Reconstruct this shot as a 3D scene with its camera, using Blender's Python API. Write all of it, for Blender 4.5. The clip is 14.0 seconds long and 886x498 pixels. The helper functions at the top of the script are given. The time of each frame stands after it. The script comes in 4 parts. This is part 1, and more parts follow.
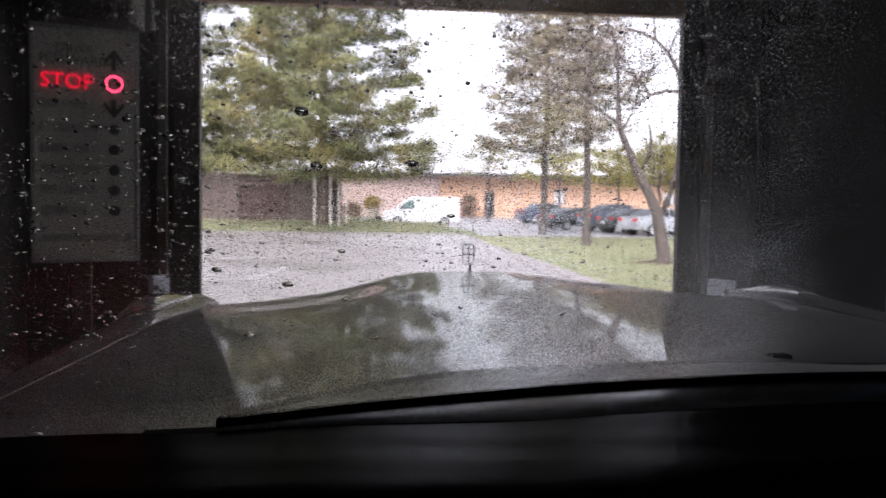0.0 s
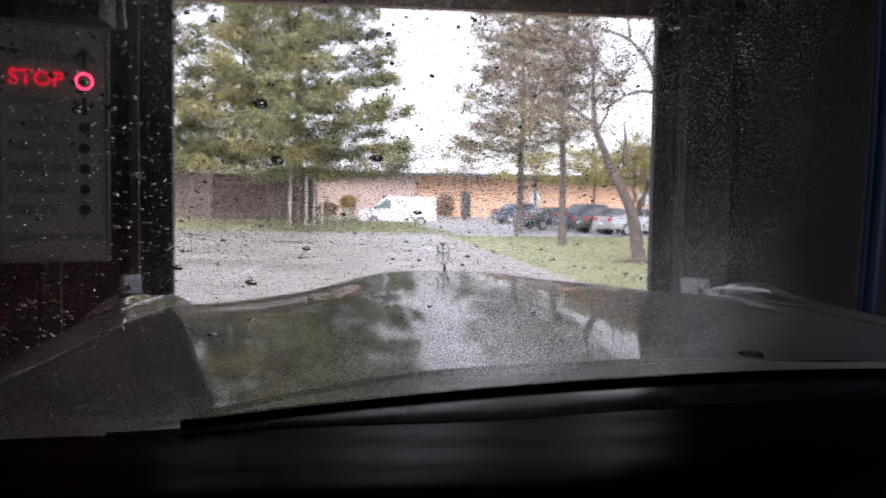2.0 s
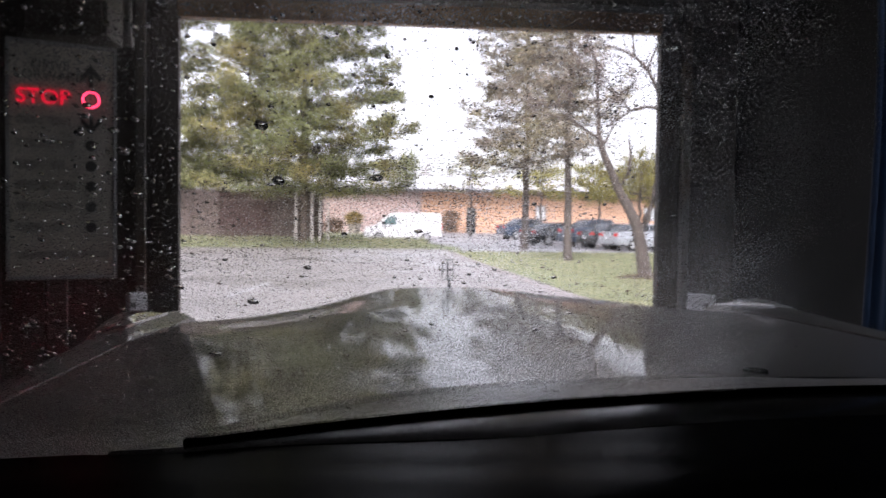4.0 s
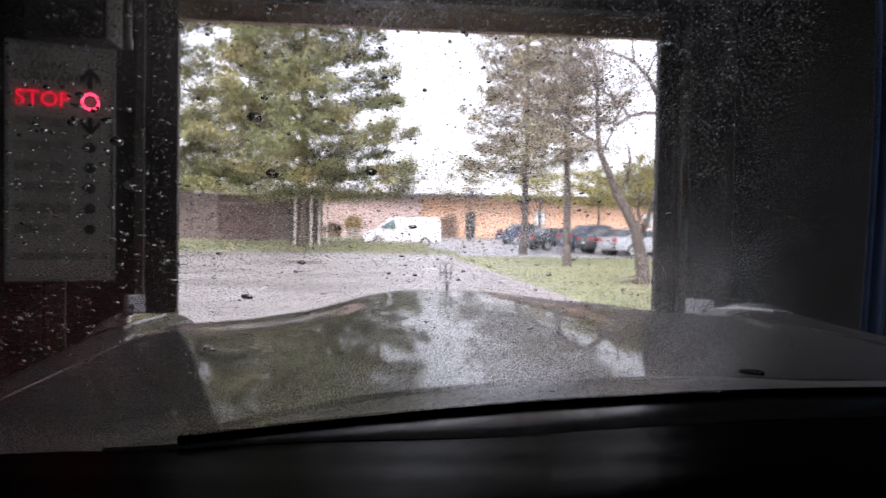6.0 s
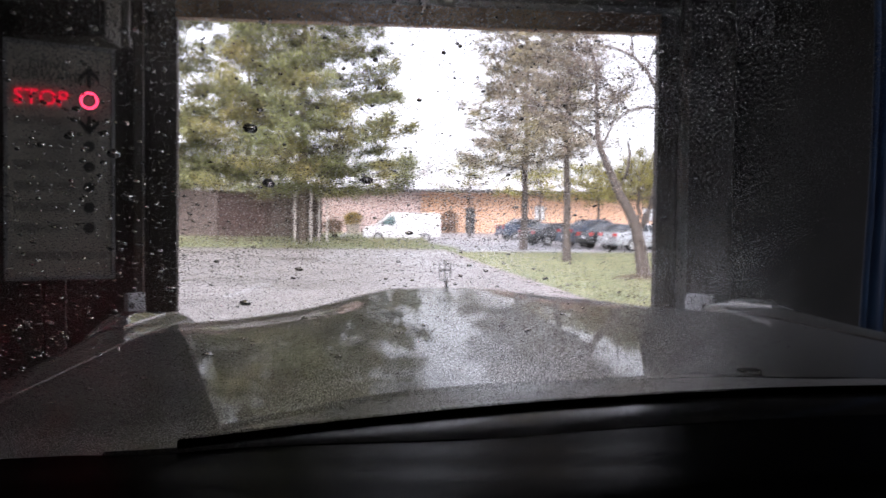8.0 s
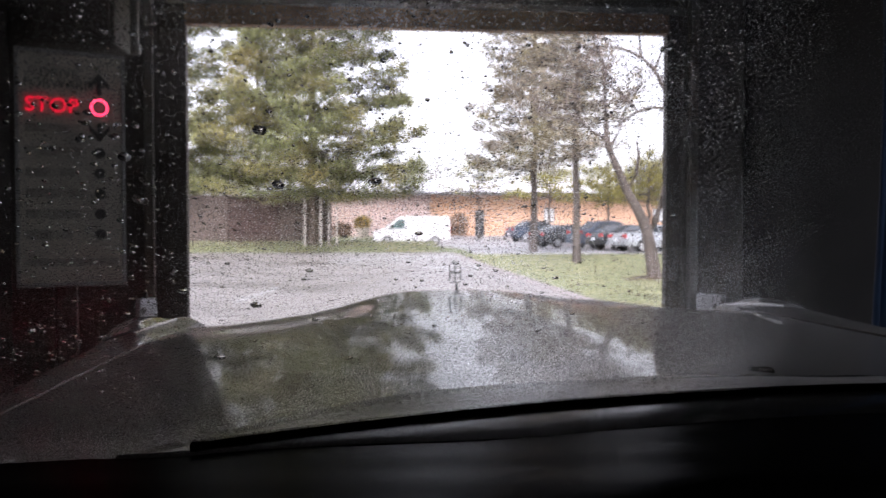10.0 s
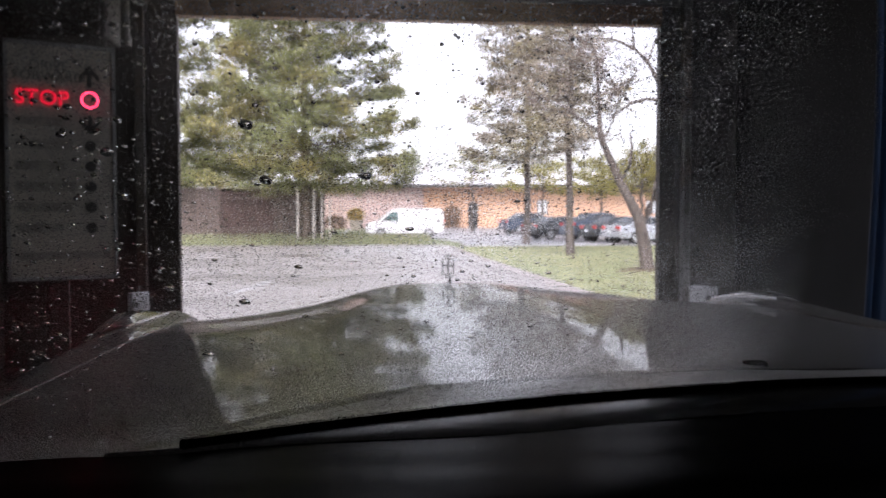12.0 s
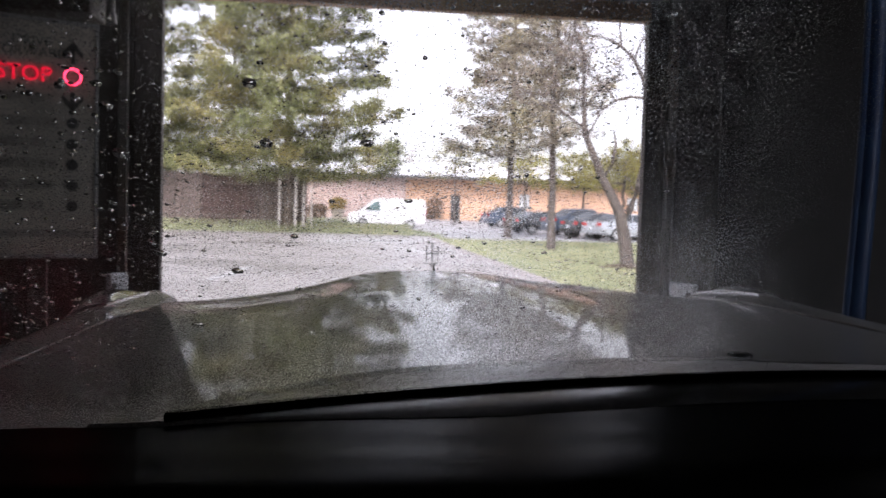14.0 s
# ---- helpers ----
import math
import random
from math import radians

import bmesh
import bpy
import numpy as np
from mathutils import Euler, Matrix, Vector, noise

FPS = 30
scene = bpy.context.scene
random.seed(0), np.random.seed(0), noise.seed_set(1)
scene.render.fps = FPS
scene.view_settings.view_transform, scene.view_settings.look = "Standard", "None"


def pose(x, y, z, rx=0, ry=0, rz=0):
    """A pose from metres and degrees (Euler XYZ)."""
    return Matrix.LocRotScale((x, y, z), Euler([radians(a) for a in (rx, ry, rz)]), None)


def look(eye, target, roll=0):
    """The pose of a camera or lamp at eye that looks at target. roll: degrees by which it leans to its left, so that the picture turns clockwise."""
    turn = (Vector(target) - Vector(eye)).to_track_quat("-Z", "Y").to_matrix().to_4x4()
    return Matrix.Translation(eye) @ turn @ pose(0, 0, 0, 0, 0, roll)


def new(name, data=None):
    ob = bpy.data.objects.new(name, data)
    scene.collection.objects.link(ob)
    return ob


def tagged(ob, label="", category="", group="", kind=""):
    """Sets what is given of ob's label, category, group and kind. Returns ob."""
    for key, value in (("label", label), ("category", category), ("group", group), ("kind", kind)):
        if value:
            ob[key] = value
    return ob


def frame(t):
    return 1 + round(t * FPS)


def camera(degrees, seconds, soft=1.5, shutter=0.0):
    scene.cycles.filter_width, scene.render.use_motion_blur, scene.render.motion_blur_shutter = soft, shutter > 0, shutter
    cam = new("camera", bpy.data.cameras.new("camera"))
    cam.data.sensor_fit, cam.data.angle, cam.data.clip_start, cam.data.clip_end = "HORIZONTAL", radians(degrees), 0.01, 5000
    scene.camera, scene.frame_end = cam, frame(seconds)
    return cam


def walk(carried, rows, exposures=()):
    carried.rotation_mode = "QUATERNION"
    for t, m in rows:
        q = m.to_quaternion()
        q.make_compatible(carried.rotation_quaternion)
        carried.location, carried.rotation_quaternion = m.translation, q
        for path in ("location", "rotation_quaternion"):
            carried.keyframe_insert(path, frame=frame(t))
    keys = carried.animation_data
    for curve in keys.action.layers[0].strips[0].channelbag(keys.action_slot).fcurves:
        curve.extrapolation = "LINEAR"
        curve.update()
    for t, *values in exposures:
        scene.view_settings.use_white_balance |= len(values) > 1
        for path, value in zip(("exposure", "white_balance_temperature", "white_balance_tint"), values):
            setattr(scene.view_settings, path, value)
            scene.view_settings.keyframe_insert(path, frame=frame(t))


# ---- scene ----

# ---------------------------------------------------------------- camera and its walk
cam = camera(56.0, 14.0, soft=1.15)
# the phone is focused on the wet windscreen, so the distance is soft
cam.data.dof.use_dof = True
cam.data.dof.focus_distance = 0.56
cam.data.dof.aperture_fstop = 16.0
# seconds, eye x y z, yaw to the left, pitch up, lean
ROWS = [
    (0, -0.012, -0.010, 1.201, -4.55, -2.97, 0.85),
    (0.5, -0.009, -0.012, 1.204, -5.05, -2.98, 0.51),
    (1, -0.005, -0.008, 1.202, -5.31, -2.94, 0.50),
    (1.5, -0.006, -0.001, 1.199, -6.16, -3.22, 0.83),
    (2, -0.005, -0.001, 1.199, -6.17, -2.97, 0.86),
    (2.5, -0.004, -0.005, 1.197, -5.49, -2.64, 0.86),
    (3, -0.005, -0.004, 1.201, -5.70, -2.39, 0.61),
    (5.3, 0.002, -0.003, 1.199, -6.03, -1.51, 0.93),
    (5.5, 0.002, -0.003, 1.196, -6.20, -1.57, 0.83),
    (6, 0.001, -0.004, 1.195, -5.83, -1.55, 0.95),
    (6.5, 0.002, -0.006, 1.198, -5.98, -1.64, 0.97),
    (7, 0.001, -0.003, 1.199, -5.87, -1.81, 0.88),
    (7.5, -0.000, -0.000, 1.200, -5.82, -1.83, 0.76),
    (7.7, 0.003, -0.007, 1.202, -5.87, -1.87, 0.68),
    (10, 0.003, -0.008, 1.200, -5.16, -1.66, 0.02),
    (10.5, 0.004, -0.010, 1.202, -4.96, -1.64, -0.13),
    (11, -0.000, 0.006, 1.202, -5.07, -1.40, -0.38),
    (11.5, 0.000, 0.006, 1.199, -5.14, -1.41, -0.35),
    (12, 0.005, 0.000, 1.202, -5.61, -2.20, -0.10),
    (12.5, -0.007, 0.000, 1.198, -4.47, -1.35, 0.41),
    (13, -0.010, 0.001, 1.195, -4.59, -1.49, 0.86),
    (13.5, -0.009, 0.005, 1.190, -4.94, -2.78, 1.07),
    (14, -0.005, 0.007, 1.190, -6.93, -2.74, 1.64),
]


def aim(x, y, z, yaw, pitch, lean):
    a, p = radians(yaw), radians(pitch)
    way = Vector((-math.sin(a) * math.cos(p), math.cos(a) * math.cos(p), math.sin(p)))
    eye = Vector((x, y, z))
    return look(eye, eye + way * 3, lean)


KELVIN, TINT = 6230, 20
walk(cam, [(r[0], aim(*r[1:])) for r in ROWS], [(0, 1.84, KELVIN, TINT), (3, 1.70, KELVIN, TINT), (5.5, 1.86, KELVIN, TINT), (14, 1.86, KELVIN, TINT)])

# ---------------------------------------------------------------- world and light: a bright overcast day
world = bpy.data.worlds.new("overcast_sky")
scene.world = world
world.use_nodes = True
wn = world.node_tree
wn.nodes.clear()
w_out = wn.nodes.new("ShaderNodeOutputWorld")
w_bg = wn.nodes.new("ShaderNodeBackground")
w_sky = wn.nodes.new("ShaderNodeTexSky")
w_sky.sky_type = "NISHITA"
w_sky.sun_disc = False
w_sky.sun_elevation = radians(48)
w_sky.sun_rotation = radians(200)
w_sky.air_density, w_sky.dust_density = 1.0, 3.0
w_hsv = wn.nodes.new("ShaderNodeHueSaturation")
w_hsv.inputs["Saturation"].default_value = 0.22
wn.links.new(w_sky.outputs[0], w_hsv.inputs["Color"])
wn.links.new(w_hsv.outputs[0], w_bg.inputs["Color"])
w_bg.inputs["Strength"].default_value = 0.15
wn.links.new(w_bg.outputs[0], w_out.inputs["Surface"])

sun_data = bpy.data.lights.new("sun", "SUN")
sun_data.energy, sun_data.angle, sun_data.color = 1.15, radians(25), (1.0, 0.97, 0.93)
sun = new("sun", sun_data)
sun.matrix_world = look((0, 0, 30), (6, 20, 0))

# ---------------------------------------------------------------- materials


def mat(name, colour, rough=0.7, metal=0.0, colour2=None, scale=6.0, detail=6.0, bump=0.0, bump_scale=40.0, spec=0.5, coat=0.0,
        stretch=(1, 1, 1), stain=None, stain_scale=0.7, vary=0.0, rough2=None):
    """Principled surface: two mixed colours by fine noise, a coarse stain, and fine relief."""
    m = bpy.data.materials.new(name)
    m.use_nodes = True
    nt = m.node_tree
    bsdf = nt.nodes["Principled BSDF"]
    bsdf.inputs["Roughness"].default_value = rough
    bsdf.inputs["Metallic"].default_value = metal
    bsdf.inputs["Specular IOR Level"].default_value = spec
    bsdf.inputs["Coat Weight"].default_value = coat
    bsdf.inputs["Coat Roughness"].default_value = 0.03
    co = nt.nodes.new("ShaderNodeTexCoord")
    mp = nt.nodes.new("ShaderNodeMapping")
    mp.inputs["Scale"].default_value = stretch
    nt.links.new(co.outputs["Object"], mp.inputs["Vector"])
    fine = nt.nodes.new("ShaderNodeTexNoise")
    fine.inputs["Scale"].default_value, fine.inputs["Detail"].default_value = scale, detail
    nt.links.new(mp.outputs[0], fine.inputs["Vector"])
    ramp = nt.nodes.new("ShaderNodeMapRange")
    ramp.inputs["From Min"].default_value, ramp.inputs["From Max"].default_value = 0.32, 0.68
    nt.links.new(fine.outputs[0], ramp.inputs["Value"])
    mix = nt.nodes.new("ShaderNodeMix")
    mix.data_type = "RGBA"
    c2 = colour2 or tuple(c * 0.8 for c in colour)
    mix.inputs[6].default_value, mix.inputs[7].default_value = (*colour, 1), (*c2, 1)
    nt.links.new(ramp.outputs[0], mix.inputs[0])
    last = mix.outputs[2]
    if stain:
        big = nt.nodes.new("ShaderNodeTexNoise")
        big.inputs["Scale"].default_value, big.inputs["Detail"].default_value = stain_scale, 4.0
        nt.links.new(mp.outputs[0], big.inputs["Vector"])
        r2 = nt.nodes.new("ShaderNodeMapRange")
        r2.inputs["From Min"].default_value, r2.inputs["From Max"].default_value = 0.45, 0.75
        nt.links.new(big.outputs[0], r2.inputs["Value"])
        mix2 = nt.nodes.new("ShaderNodeMix")
        mix2.data_type = "RGBA"
        nt.links.new(r2.outputs[0], mix2.inputs[0])
        nt.links.new(last, mix2.inputs[6])
        mix2.inputs[7].default_value = (*stain, 1)
        last = mix2.outputs[2]
        if rough2 is not None:
            r3 = nt.nodes.new("ShaderNodeMapRange")
            r3.inputs["To Min"].default_value, r3.inputs["To Max"].default_value = rough, rough2
            nt.links.new(r2.outputs[0], r3.inputs["Value"])
            nt.links.new(r3.outputs[0], bsdf.inputs["Roughness"])
    if vary:
        info = nt.nodes.new("ShaderNodeObjectInfo")
        geo = nt.nodes.new("ShaderNodeNewGeometry")
        add = nt.nodes.new("ShaderNodeMath")
        add.operation = "ADD"
        nt.links.new(info.outputs["Random"], add.inputs[0])
        nt.links.new(geo.outputs["Random Per Island"], add.inputs[1])
        val = nt.nodes.new("ShaderNodeMapRange")
        val.inputs["From Max"].default_value = 2.0
        val.inputs["To Min"].default_value, val.inputs["To Max"].default_value = 1 - vary, 1 + vary
        nt.links.new(add.outputs[0], val.inputs["Value"])
        hsv = nt.nodes.new("ShaderNodeHueSaturation")
        nt.links.new(val.outputs[0], hsv.inputs["Value"])
        nt.links.new(last, hsv.inputs["Color"])
        last = hsv.outputs[0]
    nt.links.new(last, bsdf.inputs["Base Color"])
    if bump:
        rel = nt.nodes.new("ShaderNodeTexNoise")
        rel.inputs["Scale"].default_value, rel.inputs["Detail"].default_value = bump_scale, 4.0
        nt.links.new(mp.outputs[0], rel.inputs["Vector"])
        bp = nt.nodes.new("ShaderNodeBump")
        bp.inputs["Strength"].default_value, bp.inputs["Distance"].default_value = bump, 0.01
        nt.links.new(rel.outputs[0], bp.inputs["Height"])
        nt.links.new(bp.outputs[0], bsdf.inputs["Normal"])
    return m


def glowing(name, colour, strength):
    m = bpy.data.materials.new(name)
    m.use_nodes = True
    b = m.node_tree.nodes["Principled BSDF"]
    b.inputs["Base Color"].default_value = (*[c * 0.3 for c in colour], 1)
    b.inputs["Emission Color"].default_value = (*colour, 1)
    b.inputs["Emission Strength"].default_value = strength
    return m


def clear_pane(name, film=0.03, tint=(1, 1, 1)):
    """Flat glass: light goes straight through, with a Fresnel reflection and a thin uneven film of dirt and water."""
    m = bpy.data.materials.new(name)
    m.use_nodes = True
    nt = m.node_tree
    nt.nodes.clear()
    out = nt.nodes.new("ShaderNodeOutputMaterial")
    clear = nt.nodes.new("ShaderNodeBsdfTransparent")
    clear.inputs["Color"].default_value = (*tint, 1)
    gloss = nt.nodes.new("ShaderNodeBsdfGlossy")
    gloss.inputs["Roughness"].default_value = 0.0
    facing = nt.nodes.new("ShaderNodeLayerWeight")
    facing.inputs["Blend"].default_value = 0.5
    power = nt.nodes.new("ShaderNodeMath")
    power.operation = "POWER"
    power.inputs[1].default_value = 5.0
    nt.links.new(facing.outputs["Facing"], power.inputs[0])
    fres = nt.nodes.new("ShaderNodeMapRange")
    fres.inputs["To Min"].default_value, fres.inputs["To Max"].default_value = 0.02, 0.6
    nt.links.new(power.outputs[0], fres.inputs["Value"])
    mix = nt.nodes.new("ShaderNodeMixShader")
    nt.links.new(fres.outputs[0], mix.inputs[0])
    nt.links.new(clear.outputs[0], mix.inputs[1])
    nt.links.new(gloss.outputs[0], mix.inputs[2])
    haze = nt.nodes.new("ShaderNodeBsdfRefraction")
    haze.inputs["Color"].default_value = (1, 1, 1, 1)
    haze.inputs["Roughness"].default_value = 0.42
    haze.inputs["IOR"].default_value = 1.25
    co = nt.nodes.new("ShaderNodeTexCoord")
    no = nt.nodes.new("ShaderNodeTexNoise")
    no.inputs["Scale"].default_value = 9.0
    nt.links.new(co.outputs["Object"], no.inputs["Vector"])
    mr = nt.nodes.new("ShaderNodeMapRange")
    mr.inputs["From Min"].default_value, mr.inputs["From Max"].default_value = 0.3, 0.7
    mr.inputs["To Min"].default_value, mr.inputs["To Max"].default_value = film * 0.6, film * 1.4
    nt.links.new(no.outputs[0], mr.inputs["Value"])
    mist = nt.nodes.new("ShaderNodeTexNoise")
    mist.inputs["Scale"].default_value, mist.inputs["Detail"].default_value = 900.0, 2.0
    nt.links.new(co.outputs["Object"], mist.inputs["Vector"])
    speck = nt.nodes.new("ShaderNodeMapRange")
    speck.inputs["From Min"].default_value, speck.inputs["From Max"].default_value = 0.5, 0.7
    speck.inputs["To Min"].default_value, speck.inputs["To Max"].default_value = 0.35, 6.0
    nt.links.new(mist.outputs[0], speck.inputs["Value"])
    wet = nt.nodes.new("ShaderNodeMath")
    wet.operation = "MULTIPLY"
    nt.links.new(mr.outputs[0], wet.inputs[0])
    nt.links.new(speck.outputs[0], wet.inputs[1])
    # the mist thins out towards the passenger's side
    axes = nt.nodes.new("ShaderNodeSeparateXYZ")
    nt.links.new(co.outputs["Object"], axes.inputs[0])
    thin = nt.nodes.new("ShaderNodeMapRange")
    thin.inputs["From Min"].default_value, thin.inputs["From Max"].default_value = 0.05, 0.20
    thin.inputs["To Min"].default_value, thin.inputs["To Max"].default_value = 1.0, 0.03
    nt.links.new(axes.outputs[0], thin.inputs["Value"])
    spread = nt.nodes.new("ShaderNodeMath")
    spread.operation = "MULTIPLY"
    nt.links.new(wet.outputs[0], spread.inputs[0])
    nt.links.new(thin.outputs[0], spread.inputs[1])
    # and it lies thicker along the foot of the glass
    foot = nt.nodes.new("ShaderNodeMapRange")
    foot.inputs["From Min"].default_value, foot.inputs["From Max"].default_value = 1.0, 1.12
    foot.inputs["To Min"].default_value, foot.inputs["To Max"].default_value = 2.6, 1.0
    nt.links.new(axes.outputs[2], foot.inputs["Value"])
    laid = nt.nodes.new("ShaderNodeMath")
    laid.operation = "MULTIPLY"
    laid.use_clamp = True
    nt.links.new(spread.outputs[0], laid.inputs[0])
    nt.links.new(foot.outputs[0], laid.inputs[1])
    mix2 = nt.nodes.new("ShaderNodeMixShader")
    nt.links.new(laid.outputs[0], mix2.inputs[0])
    nt.links.new(mix.outputs[0], mix2.inputs[1])
    nt.links.new(haze.outputs[0], mix2.inputs[2])
    nt.links.new(mix2.outputs[0], out.inputs["Surface"])
    return m


def refracting(name, ior, rough=0.0, colour=(1, 1, 1)):
    m = bpy.data.materials.new(name)
    m.use_nodes = True
    b = m.node_tree.nodes["Principled BSDF"]
    b.inputs["Base Color"].default_value = (*colour, 1)
    b.inputs["Transmission Weight"].default_value = 1.0
    b.inputs["Roughness"].default_value = rough
    b.inputs["IOR"].default_value = ior
    return m


M_CONCRETE = mat("wet_concrete", (0.20, 0.19, 0.18), 0.35, colour2=(0.13, 0.125, 0.12), scale=8, bump=0.2, stain=(0.07, 0.07, 0.07), rough2=0.12)
M_WALL = mat("painted_block_wall", (0.145, 0.130, 0.118), 0.75, colour2=(0.105, 0.094, 0.085), scale=5, bump=0.25, bump_scale=60,
             stain=(0.06, 0.055, 0.05), stain_scale=0.9)
# darkened copy of the block wall: the right side's shade is in its colour
M_WALL_SHADED = mat("shaded_block_wall", (0.022, 0.021, 0.020), 0.8, colour2=(0.015, 0.0145, 0.014), scale=5, bump=0.25, bump_scale=60,
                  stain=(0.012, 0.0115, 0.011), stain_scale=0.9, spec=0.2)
M_CEILING = mat("damp_ceiling_panel", (0.16, 0.15, 0.14), 0.8, scale=3, bump=0.1, stain=(0.09, 0.08, 0.07))
M_JAMB = mat("brown_jamb_paint", (0.085, 0.068, 0.06), 0.7, scale=9, bump=0.15, stain=(0.07, 0.055, 0.05), stretch=(1, 1, 0.3))
M_LINTEL = mat("rusty_brown_lintel", (0.48, 0.29, 0.17), 0.65, colour2=(0.34, 0.20, 0.12), scale=14, bump=0.3, stain=(0.25, 0.15, 0.08))
M_TRACK = mat("dull_galvanised_steel", (0.34, 0.33, 0.32), 0.45, 0.6, scale=20, bump=0.1, stain=(0.25, 0.16, 0.11), stain_scale=2.5)
M_WHITE_PLASTIC = mat("white_plastic", (0.86, 0.87, 0.9), 0.45, scale=12, stain=(0.7, 0.7, 0.72), stain_scale=3)
M_SIGN = mat("grey_sign_face", (0.74, 0.695, 0.60), 0.6, colour2=(0.65, 0.61, 0.53), scale=5, stain=(0.30, 0.30, 0.28), stain_scale=1.5, bump=0.05)
M_SIGN_EDGE = mat("aluminium_edge", (0.55, 0.55, 0.54), 0.4, 0.7, scale=10)
M_SIGN_PRINT = mat("faded_dark_print", (0.46, 0.435, 0.38), 0.8, scale=30, stain=(0.65, 0.61, 0.53), stain_scale=12)
M_UNLIT = mat("unlit_lamp", (0.11, 0.11, 0.10), 0.4, scale=40)
M_UNLIT_GREEN = mat("unlit_green_letter", (0.24, 0.27, 0.24), 0.6, scale=40)
M_RED = glowing("red_led", (1.0, 0.014, 0.045), 0.24)
M_RED_RING = glowing("bright_red_diode", (1.0, 0.045, 0.10), 1.3)
M_BLUE = mat("blue_rubber_hose", (0.012, 0.035, 0.10), 0.5, scale=20, bump=0.1, stain=(0.03, 0.08, 0.17), stain_scale=4)
M_BLOCK = refracting("glass_block", 1.35, 0.25, (0.93, 0.97, 0.96))
M_MORTAR = mat("pale_mortar", (0.5, 0.49, 0.45), 0.9, scale=20, bump=0.2)
M_TRIM_WOOD = mat("weathered_window_trim", (0.42, 0.37, 0.27), 0.7, scale=12, stretch=(1, 1, 0.2), bump=0.2)

# bead glints are painted as light and dark speckle in the base colour
M_PAINT = mat("grey_paint_bead_glints", (0.32, 0.313, 0.31), 0.5, 0.0, colour2=(0.17, 0.167, 0.164), scale=420, detail=2.0, spec=0.1, coat=0.54, bump=0.2,
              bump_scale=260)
M_RUBBER = mat("black_rubber", (0.006, 0.006, 0.006), 1.0, scale=30, spec=0.0)
M_COWL = mat("grey_cowl_plastic", (0.62, 0.61, 0.605), 0.45, scale=50, bump=0.1, spec=0.4)
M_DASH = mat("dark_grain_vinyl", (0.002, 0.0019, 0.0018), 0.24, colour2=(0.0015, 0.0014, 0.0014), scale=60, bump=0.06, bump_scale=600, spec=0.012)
M_STRIP = mat("dull_defroster_plastic", (0.012, 0.011, 0.010), 0.2, colour2=(0.009, 0.0082, 0.0075), scale=60, bump=0.03, bump_scale=500, spec=1.0, coat=0.12)
M_HEADLINER = mat("dark_headliner", (0.02, 0.02, 0.02), 0.95, scale=60, bump=0.1, spec=0.1)
M_CHROME = mat("chrome", (0.75, 0.75, 0.76), 0.12, 1.0, scale=30)
M_LAMP_LENS = mat("clear_lamp_lens", (0.75, 0.76, 0.78), 0.12, 0.1, scale=30, coat=1.0)
M_PANE = clear_pane("windscreen_glass", 0.06)
M_WATER = refracting("rain_water", 1.33)

M_ASPHALT = mat("wet_grey_asphalt", (0.228, 0.213, 0.206), 0.5, colour2=(0.18, 0.169, 0.163), scale=60, detail=8, bump=0.25, bump_scale=120,
                stain=(0.13, 0.122, 0.118), stain_scale=0.22, rough2=0.16)
M_LOT = mat("grey_lot_asphalt", (0.30, 0.295, 0.30), 0.5, scale=20, stain=(0.17, 0.17, 0.175), stain_scale=0.12, rough2=0.25)
M_KERB = mat("pinkish_concrete_edge", (0.25, 0.225, 0.22), 0.7, scale=15, bump=0.2)
M_PAINT_LINE = mat("worn_white_line", (0.36, 0.36, 0.36), 0.6, colour2=(0.26, 0.26, 0.26), scale=9)
M_SOIL = mat("lawn_soil", (0.185, 0.20, 0.115), 0.95, colour2=(0.14, 0.16, 0.08), scale=3, stain=(0.27, 0.22, 0.12), stain_scale=0.35, bump=0.5, bump_scale=30)
M_GRASS = mat("grass_blades", (0.215, 0.24, 0.14), 0.8, colour2=(0.27, 0.265, 0.165), scale=1.5, vary=0.25, spec=0.2)
M_BARK = mat("grey_pine_bark", (0.16, 0.125, 0.10), 0.95, colour2=(0.08, 0.065, 0.055), scale=14, stretch=(1, 1, 0.25), bump=0.8, bump_scale=25)
M_BARK_GREY = mat("grey_bark", (0.115, 0.095, 0.084), 0.95, colour2=(0.065, 0.054, 0.047), scale=14, stretch=(1, 1, 0.3), bump=0.7, bump_scale=25)
M_NEEDLE = mat("green_pine_needles", (0.185, 0.192, 0.088), 0.75, colour2=(0.118, 0.132, 0.062), scale=0.6, stain=(0.24, 0.195, 0.078), stain_scale=0.45, vary=0.35, spec=0.25)
M_NEEDLE_BROWN = mat("thin_brown_needles", (0.265, 0.222, 0.18), 0.8, colour2=(0.205, 0.178, 0.145), scale=0.6, stain=(0.20, 0.18, 0.075), stain_scale=0.4, vary=0.3, spec=0.2)
M_NEEDLE_YELLOW = mat("yellow_green_needles", (0.25, 0.225, 0.07), 0.8, colour2=(0.17, 0.16, 0.055), scale=0.6, vary=0.3, spec=0.2)
M_TWIG = mat("bare_twigs", (0.16, 0.125, 0.115), 0.9, scale=4, vary=0.2)
M_FENCE = mat("weathered_brown_boards", (0.135, 0.104, 0.090), 0.85, colour2=(0.09, 0.07, 0.062), scale=9, stretch=(1, 1, 0.12), vary=0.25, bump=0.3)
